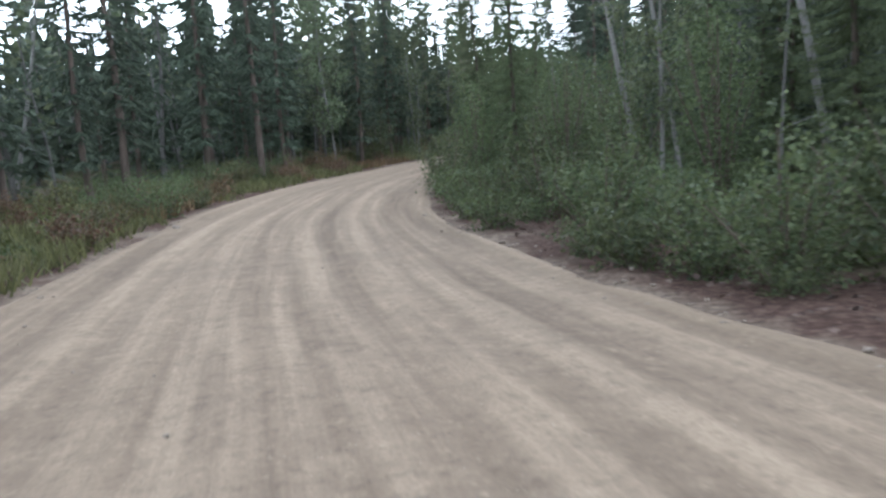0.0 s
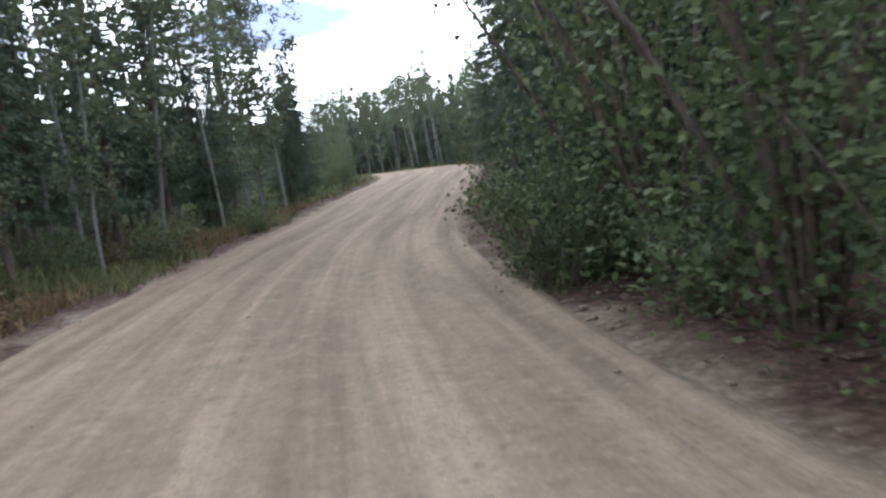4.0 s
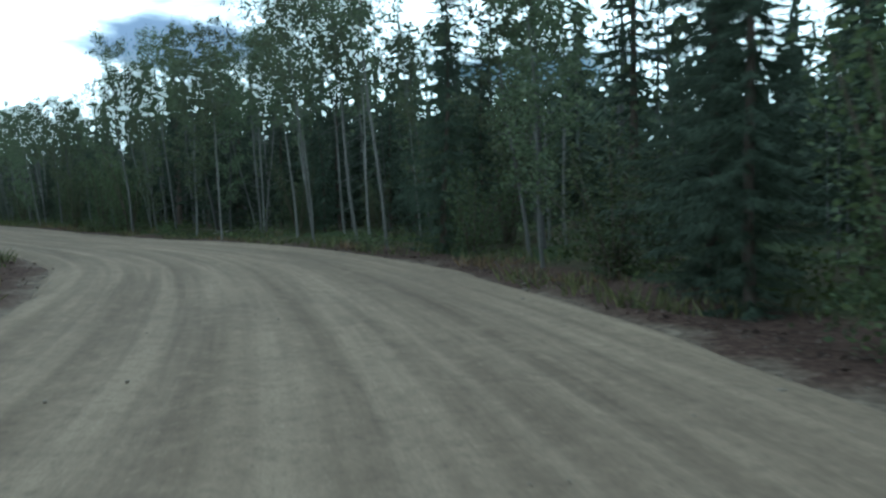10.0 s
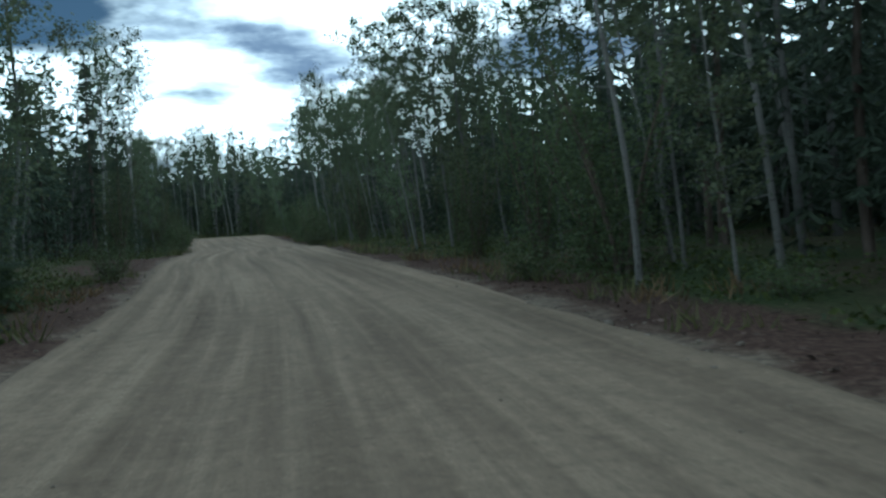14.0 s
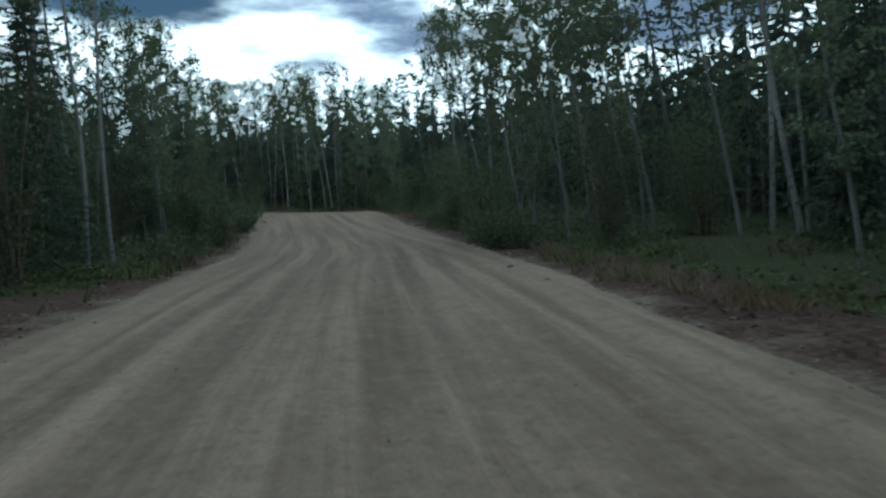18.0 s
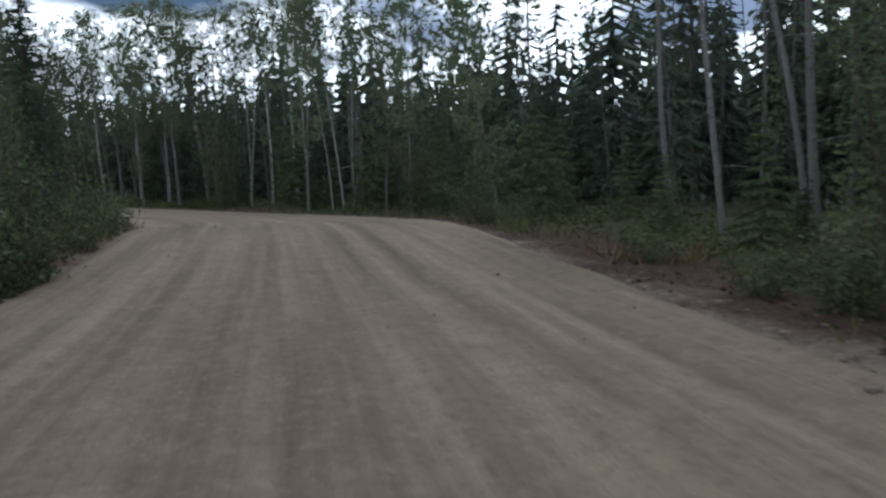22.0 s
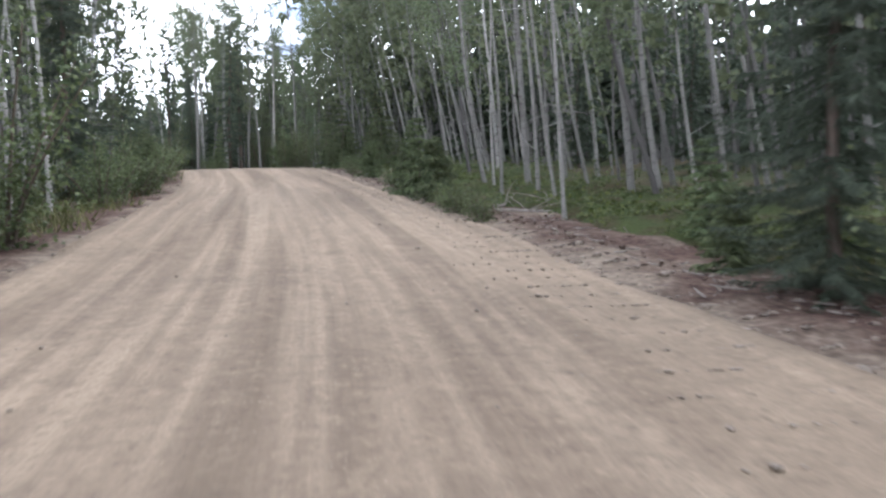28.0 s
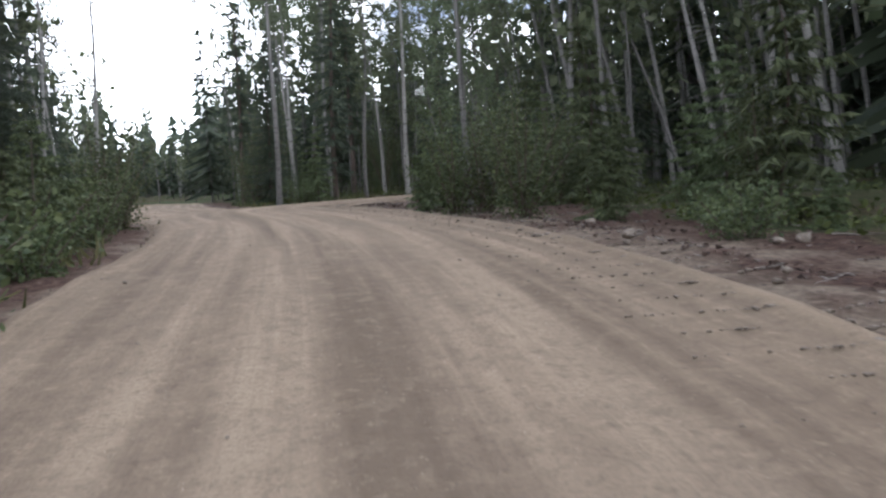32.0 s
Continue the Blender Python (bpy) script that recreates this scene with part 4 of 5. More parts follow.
# fallen pale logs, end to end, with their radius; single stones with theirs
LOGS = [
    (-37.4, 253.3, -33.9, 251.3, 0.055),
    (-28.2, 248.7, -28.1, 249.7, 0.06),
    (-27.5, 248, -25.9, 248.7, 0.05),
    (-27.7, 250.2, -26.9, 249.5, 0.06),
    (-25.2, 252.5, -23.4, 252.1, 0.07),
    (-41.8, 255.6, -40.2, 256.3, 0.05),
    (-53.1, 268.2, -49.9, 265.7, 0.06),
    (-45.3, 260.6, -43.8, 260, 0.06),
    (34.2, 124.7, 32.8, 120.9, 0.07),
    (31.9, 128.2, 34.6, 128.7, 0.07),
]
STONES = [
    (-13.41, 238.37, 0.077),
    (-46.61, 259.15, 0.104),
    (-46.34, 259.26, 0.123),
    (-45.48, 253.92, 0.072),
    (-46.1, 254.22, 0.038),
    (-34.96, 250.69, 0.054),
    (-48.06, 258.12, 0.1),
    (-50.76, 260.18, 0.121),
    (-28.1, 246.71, 0.045),
    (-28.01, 245.19, 0.025),
    (20.85, 165.71, 0.056),
    (22.23, 158.79, 0.07),
    (21.54, 80.1, 0.049),
    (3.9, 45.77, 0.053),
    (-34.13, 251.17, 0.057),
    (-20.56, 242.19, 0.07),
    (-35.04, 248.88, 0.037),
    (-34.74, 248.9, 0.04),
    (-34.42, 249.02, 0.044),
    (-34.27, 249.24, 0.044),
    (-34.75, 248.35, 0.03),
    (-34.37, 249.61, 0.037),
    (-44.01, 256.48, 0.057),
    (-45.02, 256.78, 0.053),
]


def fallen_log(x1, y1, x2, y2, r, seed):
    rng = np.random.RandomState(seed)
    k = np.linspace(0, 1, 9)
    xy = np.stack([x1 + (x2 - x1) * k, y1 + (y2 - y1) * k], -1) + 0.05 * np.stack([np.sin(k * 5 + seed), np.cos(k * 4)], -1)
    h = ground_height(xy)[0]
    z = np.maximum(h, h[0] + (h[-1] - h[0]) * k) + r * 0.7
    base = np.array([xy[0, 0], xy[0, 1], h[0]])
    pts = np.concatenate([xy, z[:, None]], 1) - base
    root = new("fallen_log")
    root.location = base
    bag = Bag()
    bag.tube(pts, r * (1 - 0.6 * k) * rng.uniform(0.9, 1.1, 9), 8)
    bag.tube(pts[[0, 0]] + [[0, 0, 0], 1e-3 * (pts[0] - pts[1])], [r, 0.001], 8)
    new("trunk", bag.mesh("log_trunk", DEADWOOD)).parent = root
    for _ in range(4):
        i = rng.randint(2, 8)
        d = rng.normal(size=3) * [1, 1, 0.5]
        d[2] = abs(d[2]) + 0.3
        u = np.linspace(0, 1, 4)[:, None]
        twig = Bag()
        twig.tube(pts[i] + u * 0.5 * d + u**2 * rng.normal(size=3) * 0.15, np.array([0.3, 0.22, 0.14, 0.05]) * r, 5)
        new("branch", twig.mesh("log_branch", DEADWOOD)).parent = root
    return tagged(root, "weathered grey fallen log lying in the undergrowth", "log", "fallen logs")


def stone(x, y, r, seed):
    rng = np.random.RandomState(seed)
    bm = bmesh.new()
    bmesh.ops.create_icosphere(bm, subdivisions=2, radius=1)
    ax = rng.uniform(0.7, 1.2, 3) * [1, 1, 0.62]
    for v in bm.verts:
        n = noise.noise(v.co * 1.3 + Vector((seed * 3.1, 0, 0)))
        v.co = Vector([c * a for c, a in zip(v.co, ax)]) * r * (1 + 0.45 * n)
    me = bpy.data.meshes.new("stone")
    bm.to_mesh(me)
    bm.free()
    me.materials.append(STONE)
    ob = new("stone", me)
    h, u = ground_height([(x, y)])
    ob.location = (x, y, h[0] + (0.18 if u[0] < -0.5 else 0.0) + r * 0.2)
    ob.rotation_euler = (0, 0, seed)
    return tagged(ob, "pale rough stone at the edge of the gravel", "stone", "stones on the road edge")


for n, row in enumerate(LOGS):
    fallen_log(*row, n)
for n, row in enumerate(STONES):
    stone(*row, n)


def single_trees():
    rng = np.random.RandomState(3)
    radii = (0.055, 0.068, 0.085, 0.105, 0.125)
    for stand in (FIRST_BEND_ASPENS, LONG_STRAIGHT_ASPENS, SECOND_STRAIGHT_ASPENS, LEFT_BEND_ASPENS, BEND_EXIT_ASPENS, PALE_STAND_ASPENS, ROAD_END_ASPENS):
        for x, y, r, rx, ry in stand:
            x, y = clear_of_road(x, y, 1.6)
            which = 6 + int(np.argmin([abs(q - r) for q in radii])) if y > 225 else 11 + int(np.argmin([abs(q - r) for q in (0.058, 0.08, 0.11)]))
            lean = math.hypot(rx, ry)
            low = 0.88 if stand is LONG_STRAIGHT_ASPENS and y < 150 else 0.8 if stand in (LONG_STRAIGHT_ASPENS, SECOND_STRAIGHT_ASPENS) else 0.86 if stand is PALE_STAND_ASPENS else 1.0
            words = "slender pale aspen leaning over the forest edge" if lean > 5 else "thick white-barked aspen with dark knots" if r > 0.1 else "straight thin grey-white aspen at the forest edge"
            plant("aspen", which, x, y, rng.uniform(0.95, 1.08) * low, rng.uniform(0, 360), (rx, ry), words, twiggy=True)
            TAKEN.append((x, y))
    # the tall stand in the fork where the side road leaves
    for _ in range(60):
        x, y = rng.uniform(-94, -77), rng.uniform(262, 279)
        if off_road([(x, y)])[0][0] > 1.3 and free(x, y, 1.5):
            kind = rng.choice(["aspen", "aspen", "aspen", "spruce", "alder"])
            plant(kind, rng.randint(10) if kind != "spruce" else rng.randint(2, 5), x, y, rng.uniform(1.02, 1.3) * (0.6 if kind == "alder" else 1.0), rng.uniform(0, 360), (rng.normal() * 2, rng.normal() * 2))
            TAKEN.append((x, y))
    # dark bushes and young spruces at the foot of the fork
    for n in range(44):
        x, y = rng.uniform(-88, -69), rng.uniform(260, 275)
        if 0.7 < off_road([(x, y)])[0][0] < 4.0 and free(x, y, 0.9):
            kind = ("alder", "young", "alder", "bush")[n % 4]
            plant(kind, n % 3, x, y, {"alder": 0.75, "young": 1.3, "bush": 1.1}[kind] * rng.uniform(0.8, 1.15), rng.uniform(0, 360))
            TAKEN.append((x, y))
    # two small leafy aspens under the tall ones of the third bend
    for x, y, which, size in ((2.2, 233.0, 4, 0.56), (12.9, 225.2, 2, 0.66), (11.6, 226.6, 4, 0.5)):
        plant("aspen", which, x, y, size, 90 * which, (0, -4), "small leafy aspen below tall bare-stemmed trees")
        TAKEN.append((x, y))
    # bushy young spruces that close the foot of the stand ahead
    for n in range(26):
        x, y = beside(194 + 1.7 * n + rng.uniform(-0.8, 0.8), 1, rng.uniform(3.0, 6.0))
        plant("young", n % 2, x, y, rng.uniform(0.9, 1.7) * (0.45 if n < 11 else 1.0), rng.uniform(0, 360), label="bushy young spruce among the trunks of the bend")
        TAKEN.append((x, y))
    # tall leafy bushes that close the inside of the first bend
    for s, u, size in ((33, 2.2, 1.0), (36, 1.5, 1.08), (39, 1.3, 1.12), (42, 1.5, 1.1), (44.5, 1.8, 1.15)):
        x, y = beside(s, 1, u)
        plant("alder", 3, x, y, size, s * 70, (0, 0), "tall pale green alder on the inside of the bend")
        TAKEN.append((x, y))
    # young growth that darkens the foot of the last stand
    for n in range(22):
        x, y = beside(284 + 1.05 * n + rng.uniform(-0.5, 0.5), 1, rng.uniform(3.4, 6.4))
        kind, size = (("young", 1.25), ("alder", 0.62), ("young", 0.9))[n % 3]
        plant(kind, n % 2 if kind == "young" else 2 * (n % 2), x, y, size * rng.uniform(0.75, 1.15) * (0.42 if n < 9 else 1.0), rng.uniform(0, 360), label="young growth in the shade of the last stand")
        TAKEN.append((x, y))
    # slim spruces close to the edges of the first bend
    for s, side, u, size in ((46, -1, 3.0, 1.25), (50, -1, 3.2, 1.1), (54, -1, 2.8, 1.2), (58, -1, 3.0, 1.25), (45, 1, 2.6, 1.1), (49, 1, 2.8, 1.2), (54, 1, 2.6, 1.2)):
        x, y = beside(s, side, u)
        plant("spruce", 3 if side < 0 else 7, x, y, size, s * 40, (0, 0), "slim dark spruce close to the edge of the bend")
        TAKEN.append((x, y))
    tall = {"bush": (1.5, 1.0, 2.1), "alder": (4.2, 5.6, 3.2, 6.8), "young": (2.2, 3.4, 1.3), "spruce": (11.0, 9.0)}
    for stand in (EARLY_SHRUBS, MIDDLE_SHRUBS, LATE_SHRUBS, LAST_SHRUBS):
        for kind, x, y, h in stand:
            x, y = clear_of_road(x, y, 0.35)
            which = int(np.argmin([abs(q - h) for q in tall[kind]]))
            plant(kind, which + 6 * (kind == "spruce"), x, y, h / tall[kind][which], rng.uniform(0, 360))
            TAKEN.append((x, y))


single_trees()



def form_words(kind, which, lean):
    """What sets this tree apart from others of its kind."""
    if kind == "aspen":
        tilt = " leaning" if math.hypot(*lean) > 6 else " standing straight"
        which %= len(ASPENS)
        return ("tall slender pale aspen with a long bare trunk" if 6 <= which < 11 else "grey-barked aspen, bare below its crown," if which >= 11 else "leafy aspen with a dull grey trunk") + tilt
    if kind == "spruce":
        which %= len(SPRUCES)
        return "broad dark spruce with boughs down to the litter" if which in (0, 1, 5, 6, 7, 8) else "tall narrow spruce with dead lower twigs"
    return ""


def rows_of_trees():
    """Two or three rows of single trees along both edges, and the thick woods behind them as one mass."""
    rng = np.random.RandomState(77)
    near, behind = [], []
    for side, table in ((1, RIGHT_SIDE), (-1, LEFT_SIDE)):
        s = -14.0
        while s < 362:
            a, c, al, setback, size = zone_at(table, s)
            for row in range(13):
                u = setback + row * 1.9 + rng.uniform(-0.6, 1.1) + (3.2 if side < 0 and 158 < s < 173 else 0.0)
                kind = rng.choice(3, p=np.array([a, c, al]) / (a + c + al))
                if kind == 1 and row < 2 and a >= 0.28 and side > 0 and s > 60:
                    u += 3.5
                if kind == 1 and side > 0 and (178 < s < 222 or 284 < s < 300) and u < 9.0:  # tall pale stems stand free here
                    u += 5.0
                x, y = beside(s + rng.uniform(-1.0, 1.0), side, u)
                which = rng.randint(100)
                if side > 0 and row > 3 and (146 < s < 192 or 214 < s < 288):
                    size = 1.15 if s < 157 else 0.92 if s < 200 else 1.08 if s < 258 else 0.95
                    kind = 1 if rng.uniform() < (0.35 if s < 200 else 0.5) else kind
                if kind == 0:
                    which = ((6, 7, 6, 4)[which % 4] if s > 284 and row < 2 else (6, 7, 8, 6, 7, 3, 9)[which % 7]) if a >= 0.6 else (0, 2, 3, 4, 11)[which % 5] if s > 120 else (2, 4, 11, 4, 2)[which % 5]
                if kind == 1:
                    which = 8 if side > 0 and s < 30 and row < 3 else (6, 7)[which % 2] if u < 4.4 and (side > 0 or s > 60) else (0, 1, 5)[which % 3] if row == 0 and not (side < 0 and s < 48) else ((0, 5, 2, 4)[which % 4] if side > 0 and s > 116 and row > 1 else (2, 3, 4)[which % 3])
                i = run_index(s)
                tip = rng.normal() * 3.0 - (9.0 if side > 0 and s > 266 else 5.0 if side > 0 and s > 100 else 0.0)
                lean = (-tip * MAIN.right[i, 1] + rng.normal() * 1.5, tip * MAIN.right[i, 0] + rng.normal() * 1.5)
                if side < 0 and s < 44 and row > 2:
                    if rng.uniform() < 0.45:
                        continue
                    size = 0.85
                if side > 0 and row > 4 and (61 < s < 80 or 112 < s < 126 or s > 296) and rng.uniform() < (0.3 if s < 200 else 0.5):
                    continue
                (near if row < 5 else behind).append((u, x, y, kind, size * (rng.uniform(0.55, 1.15) if kind == 1 and row else rng.uniform(0.8, 1.12)), rng.uniform(0, 360), which, lean))
            s += 2.3
    for _ in range(1100):
        x, y = rng.uniform(-160, -55), rng.uniform(226, 334)
        d = math.hypot(x + 80.6, y - 266.3)
        kind = rng.choice(3, p=[0.64, 0.17, 0.19])
        tall = rng.uniform(1.0, 1.35)
        if x < -74 and abs(y - 260.4 - (-75 - x) * 0.3) < 5.0:  # young growth where the side road's clearing goes on
            kind, tall = 2, rng.uniform(0.45, 0.7)
        (near if d < 17 else behind).append((2.0 + d * 0.2, x, y, kind, tall, rng.uniform(0, 360), rng.randint(100), rng.normal(size=2) * 3))
    u, _ = off_road([(q[1], q[2]) for q in near])
    z = ground_height([(q[1], q[2]) for q in near])[0]
    limit = {0: 300, 1: 285, 2: 190}
    names = ("aspen", "spruce", "alder")
    for (want, x, y, kind, size, turn, which, lean), uu, zz in sorted(zip(near, u, z), key=lambda q: q[0][0]):
        if uu < max(1.6, want * 0.6) or not free(x, y, 1.1):
            continue
        if limit[kind] <= COUNT.get(names[kind], 0):
            behind.append((want, x, y, kind, size, turn, which, lean))
            continue
        TAKEN.append((x, y))
        if kind == 2:
            which = which % 3 if want < 3 else which
        plant(names[kind], which, x, y, size, turn, lean if kind == 0 else (rng.normal() * 1.5, rng.normal() * 1.5), form_words(names[kind], which, lean), z=zz - 0.05)
    # low bushes and young spruces along the verges
    for kind, n, lo, hi, s0, s1, only in (("bush", 90, 0.6, 6.0, 2, 60, -1), ("bush", 26, 0.9, 3.5, 60, 325, 0), ("young", 46, 1.6, 6.0, 20, 325, 0), ("alder", 10, 1.0, 1.7, 27, 37, 1), ("bush", 34, 0.3, 1.3, 14, 46, 1), ("bush", 26, 0.7, 3.2, 6, 19, 1), ("bush", 44, 0.6, 2.4, 274, 320, -1)):
        for _ in range(n):
            side = only or rng.choice([-1, 1])
            x, y = beside(rng.uniform(s0, s1), side, rng.uniform(lo, hi))
            if bare_strip([(x, y)])[0] > 0.4 and 155 < y < 180:
                continue
            if off_road([(x, y)])[0][0] < (0.3 if s1 == 46 else 0.55) or not free(x, y, 0.6 if s1 in (19, 46, 60, 320) else 0.9):
                continue
            TAKEN.append((x, y))
            which = rng.choice([0, 1, 3, 3, 4]) if s1 == 60 else rng.randint(3)
            words = {3: "low bush with rusty brown leaves in the verge grass", 4: "low bush with yellowing leaves in the verge grass"}.get(which, "")
            plant(kind, which, x, y, rng.uniform(0.6, 1.1), rng.uniform(0, 360), label=words)
    # behind: simpler trees joined
    u, _ = off_road([(q[1], q[2]) for q in behind])
    z = ground_height([(q[1], q[2]) for q in behind])[0]
    stems, grey, dark, green = Bag(), Bag(), Bag(), Bag()
    spires = [spruce_bags(130 + i, h, w, lo, whorls=15, per=4, seg=3, fine=0.55, sides=3) for i, (h, w, lo) in enumerate(((11.5, 1.8, 0.05), (9.5, 1.6, 0.1), (13.0, 1.5, 0.15), (8.0, 1.4, 0.05)))]
    poplars = [aspen_bags(140 + i, h, r, bare, 324, 1.05, 18, 3, 0.16)[:2] for i, (h, r, bare) in enumerate(((11.5, 0.08, 0.32), (12.5, 0.09, 0.42), (10.5, 0.065, 0.3), (13.0, 0.08, 0.6)))]
    for (want, x, y, kind, size, turn, which, lean), uu, zz in zip(behind, u, z):
        if uu < 2.2:
            continue
        base = np.array([x, y, zz])
        close = uu < 16
        if (want < 12 and uu < 13) or (x < -24 and y > 244 and uu < 19 and want < 40 and kind == 1):
            tilt = np.radians([lean[1], -lean[0]]) if kind == 0 else (0.0, 0.0)
            if kind == 0 and not (x < -20 and y > 235) and rng.uniform() < 0.45:
                kind = 1
            wood, leaf = (spires if kind == 1 else poplars)[which % 4]
            grow = size * (0.5 if kind == 2 else 1.0)
            (stems if kind == 0 and x < -30 and y > 215 else grey).stamp(wood, base, grow, turn, tilt)
            (dark if kind == 1 else green).stamp(leaf, base, grow, turn, tilt)
            continue
        if kind == 1 or rng.uniform() < (0.4 if x < -20 and y > 235 else 0.72):
            h = size * rng.uniform(6.5, 14.5)
            n = 240 if close else 80
            k = np.sort(rng.uniform(0.06, 0.995, n))
            ang = rng.uniform(0, 6.28, n)
            ln = 0.14 * h * (1.03 - k) ** 0.85 * rng.uniform(0.55, 1.2, n) + 0.1
            root = base + np.stack([0 * k, 0 * k, k * h], -1)
            tip = root + np.stack([np.cos(ang) * ln, np.sin(ang) * ln, -0.4 * ln], -1)
            dark.blades(root, tip, (0.2 if close else 0.6) * ln + (0.05 if close else 0.09), rng)
            grey.tube([base, base + [0.02, 0, h]], [0.09, 0.02], 4)
        else:
            h = size * rng.uniform(9, 13.5)
            off = rng.uniform(-0.3, 0.3, 2) + h * np.radians([lean[1], -lean[0]])
            (stems if x < -30 and y > 215 else grey).tube([base, base + [off[0] * 0.4, off[1] * 0.4, h * 0.5], base + [*off, h * 0.95]], [0.085, 0.06, 0.02], 5)
            clumps = 16
            kc = rng.uniform(0.32, 1.0, clumps)
            rc = 1.35 * np.sin((kc - 0.26) * 4.0).clip(0.15) * rng.uniform(0.2, 1, clumps)
            ac = rng.uniform(0, 6.28, clumps)
            c = base + np.stack([np.cos(ac) * rc + off[0] * kc, np.sin(ac) * rc + off[1] * kc, kc * h], -1)
            m = 11 if close else 5
            green.leaves((c[:, None] + rng.normal(size=(clumps, m, 3)) * 0.3).reshape(-1, 3), 0.15 if close else 0.23, rng)
    tagged(new("distant_trunks", stems.mesh("distant_trunks", PALE)), "many pale thin trunks deep in the forest", "woods", kind="stuff")
    tagged(new("distant_grey_trunks", grey.mesh("distant_grey_trunks", GREY)), "many dull grey trunks deep in the forest", "woods", kind="stuff")
    tagged(new("distant_spruces", dark.mesh("distant_spruces", NEEDLE)), "dense dark spruce boughs deep in the forest", "woods", kind="stuff")
    tagged(new("distant_leaves", green.mesh("distant_leaves", ASPEN_LEAF)), "leafy aspen crowns deep in the forest", "woods", kind="stuff")


def far_woods():
    """Low-detail woods to the horizon, past the single trees."""
    rng = np.random.RandomState(5)
    bag = Bag()
    k = rng.randint(len(MAIN.p), size=6500)
    xs = MAIN.p[k] + (rng.choice([-1, 1], 6500) * rng.uniform(28, 85, 6500))[:, None] * MAIN.right[k] + rng.normal(size=(6500, 2)) * 2
    xs = np.concatenate([xs, np.stack([rng.uniform(-330, 260, 13000), rng.uniform(-150, 520, 13000)], -1)])
    u, _ = off_road(xs)
    z, _ = ground_height(xs)
    for (x, y), uu, zz in zip(xs, u, z):
        if uu < 26:
            continue
        h, n = rng.uniform(7, 14), 14 if uu < 60 else 7
        k = np.linspace(0.1, 0.97, n)
        ang = rng.uniform(0, 6.28, n)
        ln = 2.0 * (1.05 - k) ** 0.7 * rng.uniform(0.6, 1.2, n)
        root = np.stack([x + 0 * k, y + 0 * k, zz + k * h], -1)
        bag.blades(root, root + np.stack([np.cos(ang) * ln, np.sin(ang) * ln, -0.3 * ln], -1), 1.7 * ln, rng)
    tagged(new("far_woods", bag.mesh("far_woods", NEEDLE)), "far dark spruce woods to the horizon", "woods", kind="stuff")


def moss_height(xy):
    """The height of the soft moss bank, in rounded cushions that sink under the litter along its ragged rim."""
    h, u = ground_height(xy)
    x, y = xy[:, 0], xy[:, 1]
    rim = np.clip((u - 2.0 - 0.55 * bumps(x, y, 1.3, 81)) / 0.5, 0, 1) * np.clip((6.6 - u + 1.4 * bumps(x, y, 0.9, 82)) / 1.5, 0, 1)
    cushion = 0.12 + 0.16 * bumps(x, y, 1.5, 83) + 0.07 * np.abs(bumps(x, y, 4.0, 84)) + 0.03 * np.abs(bumps(x, y, 9.0, 85))
    return h - 0.06 + rim * (0.06 + np.clip(cushion, 0.0, 0.4)), u


def moss_bank():
    """A bank of green moss between the gravel verge and the pale trunks."""
    s, u = np.arange(243, 286, 0.16), np.arange(1.2, 8.2, 0.14)
    i = np.searchsorted(MAIN.run, s + BACK)
    ridge = np.clip(np.minimum(s - 243, (286 - s) * 0.5) / 3, 0, 1)
    xy = MAIN.p[i][:, None] + (MAIN.half[i][:, None] + u[None])[..., None] * MAIN.right[i][:, None]
    h = moss_height(xy.reshape(-1, 2))[0] - 0.12 * (1 - np.repeat(ridge, len(u)))
    n, m = len(s), len(u)
    a, b = np.meshgrid(np.arange(n - 1), np.arange(m - 1), indexing="ij")
    f = np.stack([a * m + b, a * m + b + 1, (a + 1) * m + b + 1, (a + 1) * m + b], -1).reshape(-1, 4)
    me = mesh("moss_bank", np.concatenate([xy.reshape(-1, 2), h[:, None]], 1), f, MOSS_CUSHION)
    me.polygons.foreach_set("use_smooth", np.ones(len(f), bool))
    tagged(new("moss_bank", me), "soft green moss cushions under the pale aspens", "moss", kind="stuff")


